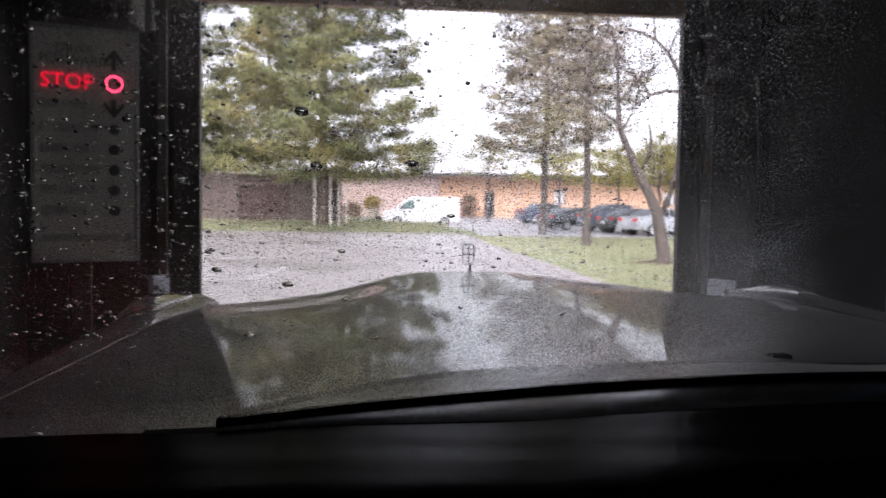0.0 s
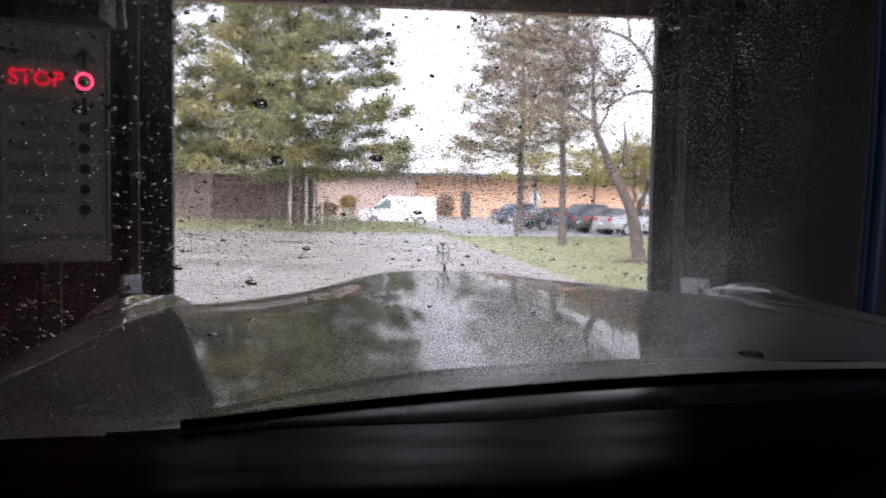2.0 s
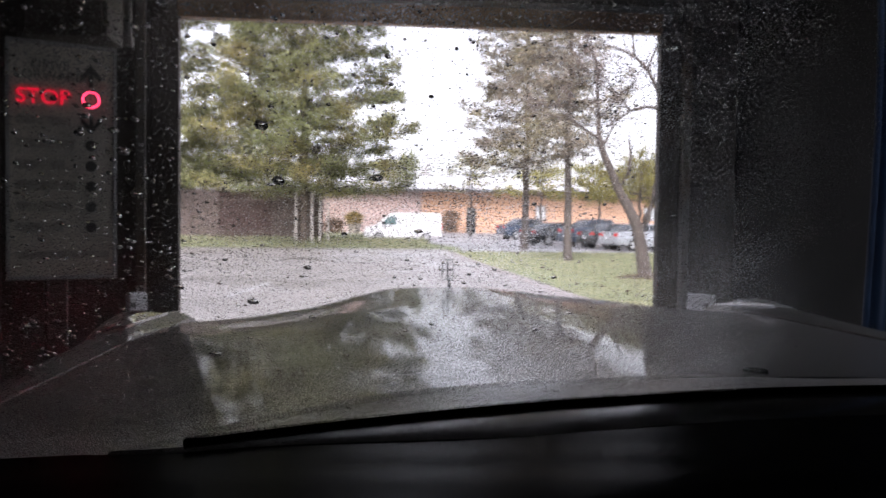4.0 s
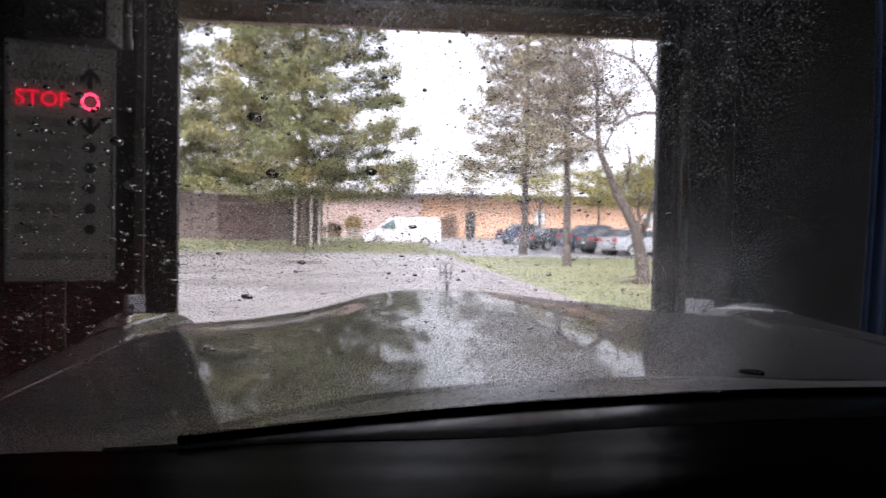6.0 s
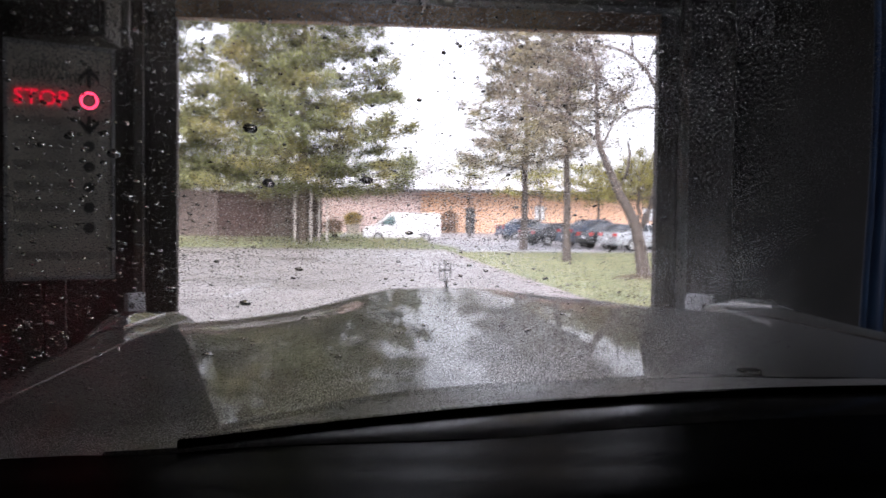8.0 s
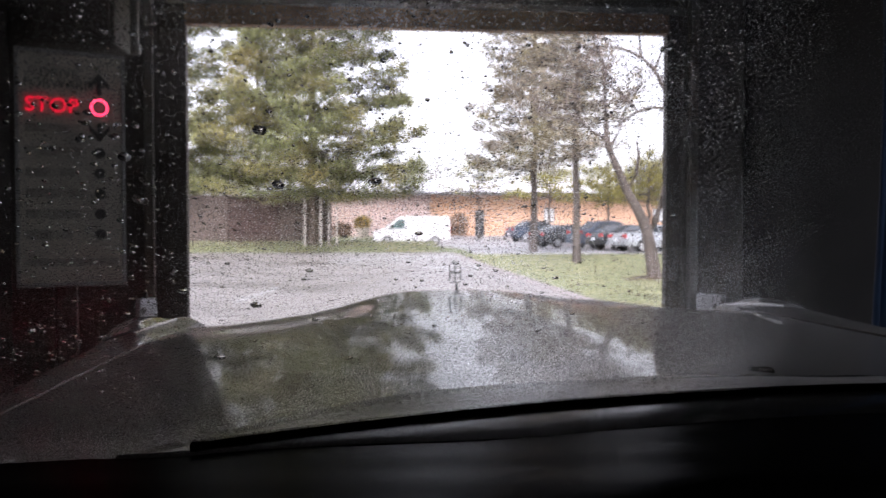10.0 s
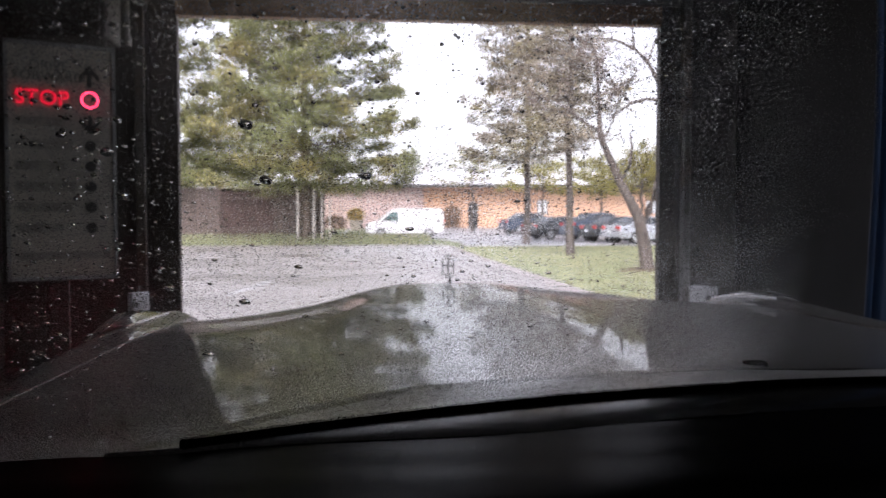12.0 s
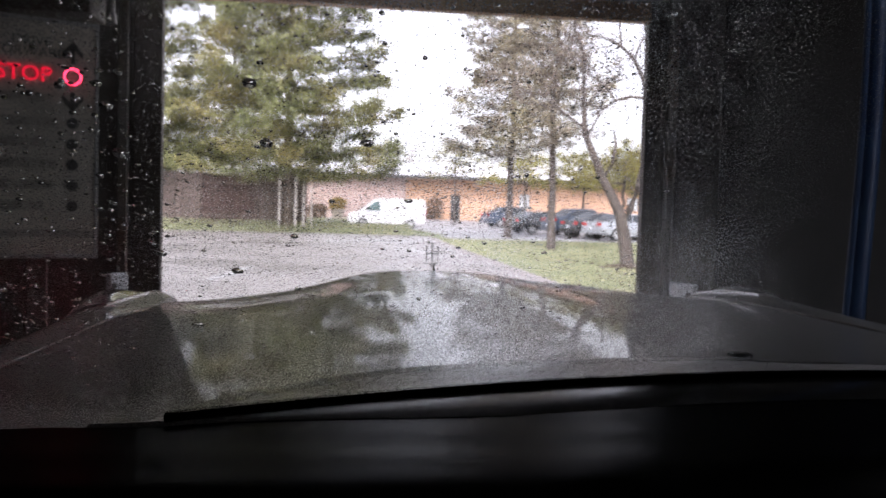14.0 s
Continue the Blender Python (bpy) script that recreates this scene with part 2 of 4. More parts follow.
M_FENCE_DOOR = mat("dark_brown_boards", (0.085, 0.052, 0.045), 0.85, colour2=(0.056, 0.036, 0.031), scale=9, stretch=(1, 1, 0.12), vary=0.2, bump=0.3)
M_POST = mat("pale_post", (0.5, 0.46, 0.42), 0.8, scale=6, stretch=(1, 1, 0.2))
M_BRICK_ORANGE = mat("orange_brick", (0.58, 0.37, 0.255), 0.9, colour2=(0.50, 0.31, 0.21), scale=5, stretch=(1, 1, 3), bump=0.3, stain=(0.50, 0.30, 0.18), stain_scale=0.3)
M_BRICK_BROWN = mat("pinkish_brown_brick", (0.37, 0.285, 0.26), 0.9, colour2=(0.32, 0.245, 0.222), scale=5, stretch=(1, 1, 3), bump=0.3, stain=(0.28, 0.2, 0.17), stain_scale=0.3)
M_ROOF = mat("pale_roof_metal", (0.72, 0.73, 0.76), 0.6, scale=3, stretch=(4, 1, 1), stain=(0.6, 0.6, 0.63), stain_scale=0.2)
M_DARK_TRIM = mat("dark_metal_trim", (0.06, 0.055, 0.055), 0.5, scale=5)
M_WINDOW = mat("dark_window_glass", (0.03, 0.035, 0.04), 0.08, scale=3, spec=0.8)
M_WINDOW_PALE = mat("pale_window_blind", (0.62, 0.66, 0.68), 0.3, scale=6)
M_VAN = mat("white_van_paint", (0.88, 0.88, 0.88), 0.3, scale=4, coat=0.6)
M_TEAL_GLASS = mat("teal_tinted_glass", (0.05, 0.12, 0.11), 0.1, scale=3, spec=0.8)
M_TYRE = mat("tyre_rubber", (0.02, 0.02, 0.02), 0.9, scale=20)
M_RIM = mat("alloy_rim", (0.55, 0.55, 0.56), 0.3, 0.7, scale=10)
M_TAIL = mat("red_tail_lens", (0.55, 0.03, 0.03), 0.2, scale=10, coat=0.8)
M_SHRUB = mat("brown_shrub_leaves", (0.15, 0.10, 0.065), 0.9, scale=3, vary=0.35)
M_SHRUB_YELLOW = mat("yellow_shrub_leaves", (0.30, 0.22, 0.07), 0.9, scale=3, vary=0.35)
M_MULCH = mat("dark_mulch", (0.075, 0.05, 0.036), 0.95, colour2=(0.04, 0.028, 0.02), scale=25, bump=0.7, bump_scale=40)
M_STONE = mat("pale_planter_stone", (0.5, 0.45, 0.40), 0.9, scale=6, bump=0.3)

# ---------------------------------------------------------------- mesh helpers


def mesh_of(name, verts, faces, material, smooth=False):
    me = bpy.data.meshes.new(name)
    me.from_pydata([tuple(v) for v in verts], [], faces)
    me.materials.append(material)
    if smooth:
        me.shade_smooth()
    me.update()
    return me


def mesh_np(name, verts, tris, material, parent=None, label="", smooth=False):
    """A triangle mesh from arrays."""
    me = bpy.data.meshes.new(name)
    n, m = len(verts), len(tris)
    me.vertices.add(n)
    me.vertices.foreach_set("co", np.asarray(verts, np.float32).ravel())
    me.loops.add(m * 3)
    me.loops.foreach_set("vertex_index", np.asarray(tris, np.int32).ravel())
    me.polygons.add(m)
    me.polygons.foreach_set("loop_start", np.arange(0, m * 3, 3, dtype=np.int32))
    me.update(calc_edges=True)
    me.validate()
    me.materials.append(material)
    if smooth:
        me.shade_smooth()
    ob = new(name, me)
    ob.parent = parent
    return tagged(ob, label) if label else ob


def part(name, bm, material, parent=None, label="", smooth=False):
    """Links a bmesh as one mesh object, under a thing or a part."""
    me = bpy.data.meshes.new(name)
    bmesh.ops.recalc_face_normals(bm, faces=bm.faces)
    bm.to_mesh(me)
    bm.free()
    me.materials.append(material)
    if smooth:
        me.shade_smooth()
        me.set_sharp_from_angle(angle=radians(38))
    ob = new(name, me)
    ob.parent = parent
    return tagged(ob, label) if label else ob


def raw(name, verts, faces, material, parent=None, label="", smooth=False):
    ob = new(name, mesh_of(name, verts, faces, material, smooth))
    ob.parent = parent
    return tagged(ob, label) if label else ob


def thing(name, m, label, category, group="", kind=""):
    ob = new(name)
    ob.matrix_world = m
    ob.empty_display_size = 0.1
    return tagged(ob, label, category, group, kind)


def box(bm, x0, x1, y0, y1, z0, z1, bevel=0.0):
    r = bmesh.ops.create_cube(bm, size=1)
    vs = r["verts"]
    for v in vs:
        v.co = Vector(((x0 + x1) / 2 + v.co.x * (x1 - x0), (y0 + y1) / 2 + v.co.y * (y1 - y0), (z0 + z1) / 2 + v.co.z * (z1 - z0)))
    if bevel:
        es = list({e for v in vs for e in v.link_edges})
        bmesh.ops.bevel(bm, geom=es, offset=bevel, segments=2, profile=0.5, affect="EDGES")
    return bm


def boxed(x0, x1, y0, y1, z0, z1, bevel=0.0):
    return box(bmesh.new(), x0, x1, y0, y1, z0, z1, bevel)


def tube(bm, points, radii, seg=8, caps=True):
    """A round tube along points."""
    rings = []
    n = len(points)
    for i, p in enumerate(points):
        p = Vector(p)
        a, b = Vector(points[max(i - 1, 0)]), Vector(points[min(i + 1, n - 1)])
        d = (b - a).normalized()
        side = d.cross(Vector((0, 0, 1)) if abs(d.z) < 0.95 else Vector((1, 0, 0))).normalized()
        up = side.cross(d)
        r = radii[i] if isinstance(radii, (list, tuple)) else radii
        rings.append([bm.verts.new(p + (side * math.cos(k * math.tau / seg) + up * math.sin(k * math.tau / seg)) * r) for k in range(seg)])
    for a, b in zip(rings, rings[1:]):
        for k in range(seg):
            bm.faces.new((a[k], a[(k + 1) % seg], b[(k + 1) % seg], b[k]))
    if caps:
        bm.faces.new(rings[0][::-1])
        bm.faces.new(rings[-1])
    return bm


def disc(bm, cx, cy, cz, r, axis="y", depth=0.01, seg=20, hole=0.0):
    """A flat disc or ring with depth, facing along -axis."""
    outer, inner = [], []
    for s in (0, depth):
        for rr, store in ((r, outer), (hole, inner)):
            if rr <= 0:
                continue
            ring = []
            for k in range(seg):
                a = k * math.tau / seg
                u, v = math.cos(a) * rr, math.sin(a) * rr
                co = {"y": (cx + u, cy - s, cz + v), "x": (cx - s, cy + u, cz + v), "z": (cx + u, cy + v, cz + s)}[axis]
                ring.append(bm.verts.new(co))
            store.append(ring)
    for k in range(seg):
        j = (k + 1) % seg
        bm.faces.new((outer[0][k], outer[0][j], outer[1][j], outer[1][k]))
        if hole > 0:
            bm.faces.new((inner[0][k], inner[0][j], inner[1][j], inner[1][k]))
            for s in (0, 1):
                bm.faces.new((outer[s][k], outer[s][j], inner[s][j], inner[s][k]))
    if hole <= 0:
        bm.faces.new(outer[0])
        bm.faces.new(outer[1])
    return bm


def sheet(fn, nu, nv, thick=0.0, down=(0, 0, -1)):
    """A smooth surface fn(u, v), u and v from 0 to 1, closed underneath when it has thickness."""
    bm = bmesh.new()
    top = [[bm.verts.new(fn(i / nu, j / nv)) for j in range(nv + 1)] for i in range(nu + 1)]
    for i in range(nu):
        for j in range(nv):
            bm.faces.new((top[i][j], top[i + 1][j], top[i + 1][j + 1], top[i][j + 1]))
    if thick:
        off = Vector(down) * thick
        low = [[bm.verts.new(v.co + off) for v in row] for row in top]
        for i in range(nu):
            for j in range(nv):
                bm.faces.new((low[i][j], low[i][j + 1], low[i + 1][j + 1], low[i + 1][j]))
        for i in range(nu):
            bm.faces.new((top[i][0], top[i + 1][0], low[i + 1][0], low[i][0]))
            bm.faces.new((top[i][nv], top[i + 1][nv], low[i + 1][nv], low[i][nv]))
        for j in range(nv):
            bm.faces.new((top[0][j], top[0][j + 1], low[0][j + 1], low[0][j]))
            bm.faces.new((top[nu][j], top[nu][j + 1], low[nu][j + 1], low[nu][j]))
    return bm


def smoothstep(a, b, x):
    t = min(1.0, max(0.0, (x - a) / (b - a)))
    return t * t * (3 - 2 * t)


def text_part(words, size, x, z, y, material, parent, name, depth=0.003, align="LEFT"):
    """Letters from the built-in font, as a mesh lying in the x-z plane and facing -y."""
    cu = bpy.data.curves.new(name, "FONT")
    cu.body, cu.size, cu.extrude, cu.align_x, cu.resolution_u = words, size, depth, align, 3
    tmp = bpy.data.objects.new(name, cu)
    scene.collection.objects.link(tmp)
    me = bpy.data.meshes.new_from_object(tmp.evaluated_get(bpy.context.evaluated_depsgraph_get()))
    bpy.data.objects.remove(tmp)
    bpy.data.curves.remove(cu)
    me.transform(pose(x, y, z, 90, 0, 0))
    me.materials.clear()
    me.materials.append(material)
    me.name = name
    ob = new(name, me)
    ob.parent = parent
    return ob


# ---------------------------------------------------------------- ground outside


def ground_z(x, y):
    z = -0.25 * smoothstep(7, 38, y) + 0.40 * smoothstep(60, 79, y)
    z += 0.54 * smoothstep(40.2, 43.5, y) * (1 - smoothstep(3.9, 5.1, x)) * (1 - (smoothstep(60, 79, y) if x < 0.6 else smoothstep(44.5, 49, y)))
    return z


def ground_sheet(x0, x1, y0, y1, nx, ny, lift, edge=None):
    def fn(u, v):
        y = y0 + (y1 - y0) * v
        a, b = edge(y) if edge else (x0, x1)
        x = a + (b - a) * u
        return (x, y, ground_z(x, y) + lift)
    return sheet(fn, nx, ny)


# one lawn and soil sheet to the horizon; the inner part follows the gentle slopes
def far_fn(u, v):
    x = (abs(2 * u - 1) ** 3) * (1 if u > 0.5 else -1) * 2500
    y = 5.33 + (v ** 4) * 2500
    return (x, y, ground_z(x, y) - 0.02)


tagged(part("ground", sheet(far_fn, 60, 90), M_SOIL, smooth=True), "damp green lawn with straw-coloured patches", "lawn", kind="structure")


def drive_edge(y):
    right = 3.0 + 0.033 * y + 1.1 * (1 - smoothstep(7, 14, y))
    return -16.0, right


tagged(part("road", ground_sheet(0, 0, 5.322, 41.0, 24, 60, 0.012, drive_edge), M_ASPHALT, smooth=True),
       "wet grey asphalt driveway with faint stains", "driveway", kind="structure")
tagged(part("pavement", ground_sheet(3.4, 60, 40.5, 79, 30, 40, 0.016, lambda y: (5.2 if y < 45.5 else -1.0, 60)), M_LOT, smooth=True),
       "pale grey wet asphalt parking lot", "parking lot", kind="structure")


def kerb_fn(u, v):
    y = 8.5 + 32 * v
    x = drive_edge(y)[1] + (-0.08 + 0.32 * u)
    return (x, y, ground_z(x, y) + 0.014 + 0.02 * (1 if 0.2 < u < 0.8 else 0))


tagged(part("kerb", sheet(kerb_fn, 5, 60), M_KERB), "low pinkish worn concrete edging beside the lawn", "kerb", kind="structure")

# painted bay lines on the driveway
for name, (ax, ay), (bx, by) in (("painted_line", (-2.05, 13.2), (-1.75, 16.6)), ("painted_line", (-0.95, 14.6), (-2.2, 14.2))):
    d = Vector((bx - ax, by - ay, 0))
    nrm = Vector((-d.y, d.x, 0)).normalized() * 0.06

    def line_fn(u, v, a=Vector((ax, ay, 0)), d=d, nrm=nrm):
        p = a + d * v + nrm * (2 * u - 1)
        return (p.x, p.y, ground_z(p.x, p.y) + 0.018)
    tagged(part(name, sheet(line_fn, 1, 8), M_PAINT_LINE), "worn white painted line on the driveway", "road marking", kind="structure")

# ---------------------------------------------------------------- wash bay
XL, XR, YF, YB, ZC = -2.15, 2.45, 5.26, -7.0, 3.4
DX0, DX1, DZ = -1.105, 1.928, 2.428
WY0, WY1, WZ0, WZ1 = 1.45, 2.46, 0.84, 2.86  # glass block opening in the side wall

tagged(part("floor", boxed(XL - 0.3, XR + 0.3, YB - 0.3, YF + 0.06, -0.25, 0.0), M_CONCRETE), "wet dark concrete bay floor", "floor", kind="structure")
tagged(part("ceiling", boxed(XL - 0.3, XR + 0.3, YB - 0.3, YF + 0.05, ZC, ZC + 0.25), M_CEILING), "dark damp ceiling", "ceiling", kind="structure")
tagged(part("wall_west", boxed(XL - 0.3, XL, YB, YF + 0.05, 0, ZC), M_WALL), "dark painted block wall", "wall", kind="structure")
tagged(part("wall_south", boxed(XL - 0.3, XR + 0.3, YB - 0.3, YB, 0, ZC), M_WALL), "dark painted block wall", "wall", kind="structure")
bm = boxed(XL, DX0, YF, YF + 0.05, 0, ZC)
box(bm, DX1, XR, YF, YF + 0.05, 0, ZC)
box(bm, DX0, DX1, YF, YF + 0.05, DZ, ZC)
tagged(part("wall_north", bm, M_WALL), "dark painted block wall with a drive-out opening", "wall", kind="structure")
# right wall, with its shade carried by the darker material
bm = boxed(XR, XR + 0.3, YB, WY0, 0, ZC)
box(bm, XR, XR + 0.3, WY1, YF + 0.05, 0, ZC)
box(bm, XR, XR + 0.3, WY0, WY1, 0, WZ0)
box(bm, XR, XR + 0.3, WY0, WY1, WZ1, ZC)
tagged(part("wall_east", bm, M_WALL_SHADED), "block wall with a glass block window, shade put into its colour", "wall", kind="structure")

# door opening: jambs, lintel, tracks and photo sensors
door = thing("door_1", pose(0, YF, 0), "drive-out opening with brown jambs and a rusty lintel", "doorway", kind="structure")
part("jamb", boxed(DX0 - 0.16, DX0 + 0.006, -0.035, 0.03, 0, DZ + 0.12, 0.006), M_JAMB, door)
part("jamb", boxed(DX1 - 0.006, DX1 + 0.10, -0.035, 0.03, 0, DZ + 0.12, 0.006), M_JAMB, door)
part("lintel", boxed(DX0 - 0.0, DX1 + 0.0, -0.05, 0.03, DZ - 0.005, DZ + 0.135, 0.006), M_LINTEL, door, "rusty brown steel lintel")
part("lintel_lip", boxed(DX0 - 0.1, DX1 + 0.1, -0.085, -0.052, DZ + 0.115, DZ + 0.15, 0.005), M_TRACK, door)
for side, x in ((-1, DX0 - 0.215), (1, DX1 + 0.165)):
    tr = part("track", boxed(x - 0.025, x + 0.025, -0.075, -0.005, 0, 3.1, 0.008), M_TRACK, door, "dull steel door track")
    part("track_lip", boxed(x - 0.03 * side - 0.006, x - 0.03 * side + 0.006, -0.10, -0.076, 0, 3.1, 0.002), M_TRACK, door)
for side, x, turn, w in ((-1, -1.298, 46, 0.058), (1, 2.140, -58, 0.092)):
    se = thing("photo_sensor", pose(x, YF - 0.24, 0.70, 0, 0, turn), "small white plastic photo sensor turned towards the door opening", "sensor", "door photo sensors")
    part("housing", boxed(-w, w, -0.03, 0.02, -0.066, 0.066, 0.010), M_WHITE_PLASTIC, se)
    sx, sy = math.sin(radians(turn)), math.cos(radians(turn))
    part("bracket", tube(bmesh.new(), [(0, 0.01, -0.04), (sx * 0.236, sy * 0.236, -0.04)], 0.012, 8), M_TRACK, se)
    part("lens", disc(bmesh.new(), 0.62 * w * side, -0.031, -0.004, 0.018, "y", 0.005, 14), M_UNLIT, se)
    part("cable_gland", tube(bmesh.new(), [(0, -0.005, 0.067), (0, -0.002, 0.10)], 0.011), M_UNLIT, se)

# electric conduit and a junction box above the sign
co = thing("conduit", pose(-1.215, 4.55, 2.10), "pale vertical conduit ending above the light sign", "conduit")
part("pipe", tube(bmesh.new(), [(0, 0, 0), (0, 0, 1.27)], 0.018, 10), M_TRACK, co)
part("coupling", tube(bmesh.new(), [(0, 0, 0.0), (0, 0, 0.05)], 0.026, 10), M_TRACK, co)
jb = thing("junction_box", pose(-1.455, 4.6, 2.13), "dull grey metal housing above the light sign", "box")
part("body", boxed(-0.26, 0.16, -0.15, 0.15, 0, 1.25, 0.01), M_WALL, jb)
part("cover", boxed(-0.24, 0.14, -0.165, -0.152, 0.03, 1.20, 0.004), M_WALL, jb)

# light sign on its post
SIGN_W, SIGN_H = 0.47, 1.11
sign = thing("light_sign", pose(-1.19, 4.22, 0.91, 0, 0, 25), "grey instruction sign with a lit red stop ring", "sign")
part("cabinet", boxed(-SIGN_W, 0, 0.0, 0.10, 0, SIGN_H, 0.008), M_SIGN, sign)
rim = bmesh.new()
box(rim, -SIGN_W - 0.006, 0.006, -0.012, 0.006, SIGN_H - 0.014, SIGN_H + 0.004)
box(rim, -SIGN_W - 0.006, 0.006, -0.012, 0.006, -0.004, 0.014)
box(rim, -SIGN_W - 0.006, -SIGN_W + 0.010, -0.012, 0.006, 0.0145, SIGN_H - 0.0145)
box(rim, -0.010, 0.006, -0.012, 0.006, 0.0145, SIGN_H - 0.0145)
part("rim", rim, M_SIGN_EDGE, sign, "thin aluminium rim")
part("post", boxed(-0.30, -0.20, 0.102, 0.20, -0.91, 1.0, 0.01), M_JAMB, sign, "dark steel post standing on the floor")
LX = -0.11  # lamp column


def arrow(bm, cx, cz, s, up=1):
    y0, y1 = -0.010, -0.001
    box(bm, cx - 0.009 * s, cx + 0.009 * s, y0, y1, cz - 0.05 * s, cz + 0.035 * s)
    pts = [(-0.045, 0.0), (0.0, 0.055), (0.045, 0.0), (0.045, -0.022), (0.0, 0.022), (-0.045, -0.022)]
    a = [bm.verts.new((cx + px * s, y0, cz + up * pz * s)) for px, pz in pts]
    b = [bm.verts.new((cx + px * s, y1, cz + up * pz * s)) for px, pz in pts]
    n = len(pts)
    for k in range(n):
        bm.faces.new((a[k], a[(k + 1) % n], b[(k + 1) % n], b[k]))
    for quad in ((0, 1, 4, 5), (1, 2, 3, 4)):
        bm.faces.new([a[q] for q in quad])
        bm.faces.new([b[q] for q in quad])
    return bm


part("arrow_lamp", arrow(bmesh.new(), LX, 0.965, 1.0, 1), M_UNLIT, sign, "unlit arrow lamp pointing up")
part("arrow_lamp", arrow(bmesh.new(), LX, 0.745, 1.0, -1), M_UNLIT, sign, "unlit arrow lamp pointing down")
# the lit ring is made of small round diodes
ring = part("stop_ring", disc(bmesh.new(), LX, -0.001, 0.855, 0.047, "y", 0.004, 28, 0.026), M_UNLIT, sign, "round lamp of lit red diodes")
for k in range(18):
    a = k * math.tau / 18
    part("diode", disc(bmesh.new(), LX + 0.0365 * math.cos(a), -0.005, 0.855 + 0.0365 * math.sin(a), 0.0066, "y", 0.004, 8), M_RED_RING, ring)
text_part("STOP", 0.098, -0.435, 0.822, -0.006, M_RED, sign, "stop_letters", 0.004)
text_part("DRIVE", 0.062, -0.37, 0.985, -0.002, M_UNLIT_GREEN, sign, "unlit_letters", 0.001)
text_part("FORWARD", 0.062, -0.44, 0.935, -0.002, M_UNLIT_GREEN, sign, "unlit_letters", 0.001)
for k in range(5):
    z = 0.635 - k * 0.098
    part("round_lamp", disc(bmesh.new(), LX, -0.001, z, 0.026, "y", 0.006, 18), M_UNLIT, sign)
    part("print_bar", boxed(-0.435, -0.435 + (0.25, 0.21, 0.26, 0.24, 0.20)[k], -0.004, -0.001, z - 0.022, z + 0.022), M_SIGN_PRINT, sign)
part("print_bar", boxed(-0.44, -0.03, -0.004, -0.001, 0.095, 0.13), M_SIGN_PRINT, sign)
part("print_bar", boxed(-0.435, -0.20, -0.004, -0.001, 0.725, 0.765), M_SIGN_PRINT, sign)

# blue hose, grey pipe and glass blocks along the side wall
hose = thing("wash_hose", pose(1.95, 2.97, 0), "blue rubber wash hose hanging down from the ceiling", "hose")
hp = [(-0.10 + 0.13 * smoothstep(3.2, 1.9, 3.35 - 2.95 * k / 30) - 0.04 * smoothstep(1.7, 0.4, 3.35 - 2.95 * k / 30), 0, 3.38 - 3.0 * k / 30) for k in range(31)]
part("hose_run", tube(bmesh.new(), hp, 0.036, 12), M_BLUE, hose, smooth=True)
part("thin_hose", tube(bmesh.new(), [(p[0] - 0.052, p[1] - 0.02, p[2]) for p in hp[8:]], 0.012, 8), M_BLUE, hose, smooth=True)
part("clamp", boxed(-0.15, -0.05, -0.05, 0.05, 3.30, 3.395, 0.01), M_TRACK, hose)
part("end_fitting", tube(bmesh.new(), [(hp[-1][0], 0, 0.38), (hp[-1][0], 0, 0.26)], [0.042, 0.03], 12), M_WHITE_PLASTIC, hose)
pp = thing("wall_pipe", pose(2.36, 2.55, 1.18), "short pale grey pipe fixed along the wall", "pipe")
part("pipe", tube(bmesh.new(), [(0, 0, 0), (0, 0.72, 0)], 0.028, 14), M_WHITE_PLASTIC, pp, smooth=True)
for y in (0.12, 0.6):
    part("clip", boxed(-0.035, 0.09, y - 0.015, y + 0.015, -0.035, 0.035, 0.004), M_TRACK, pp)
part("drop_cable", tube(bmesh.new(), [(0, -0.02, 0), (0, -0.06, -0.05), (0, -0.07, -0.3), (0.02, -0.04, -0.55)], 0.007), M_TRACK, pp)

win = thing("window_1", pose(XR, WY0, WZ0), "glass block window with pale mortar and wooden trim", "window", kind="structure")
part("window_frame", box(box(boxed(-0.03, 0.20, WY1 - WY0 - 0.001, WY1 - WY0 + 0.11, -0.11, WZ1 - WZ0 + 0.11, 0.006),
     -0.03, 0.20, -0.11, 0.001, -0.11, WZ1 - WZ0 + 0.11, 0.006), -0.028, 0.2, 0.002, WY1 - WY0 - 0.002, -0.11, 0.001, 0.006), M_TRIM_WOOD, win, "weathered tan wooden trim")
grid_bm = bmesh.new()
STEP = 0.202
for k in range(6):
    box(grid_bm, 0.04, 0.12, k * STEP - 0.005, k * STEP + 0.005, 0, 2.02)
for j in range(11):
    for k in range(5):
        box(grid_bm, 0.04, 0.12, k * STEP + 0.005, (k + 1) * STEP - 0.005, j * STEP - 0.005, j * STEP + 0.005)
part("mortar", grid_bm, M_MORTAR, win)
bb = boxed(0.03, 0.13, -0.0955, 0.0955, -0.0955, 0.0955, 0.012)
block_mesh = bpy.data.meshes.new("glass_block")
bb.to_mesh(block_mesh)
bb.free()
block_mesh.materials.append(M_BLOCK)
for j in range(10):
    for k in range(5):
        ob = new("glass_block", block_mesh)
        ob.parent = win
        ob.location = (0, (k + 0.5) * STEP, (j + 0.5) * STEP)

# daylight that enters by the glass block window
la = bpy.data.lights.new("window_daylight", "AREA")
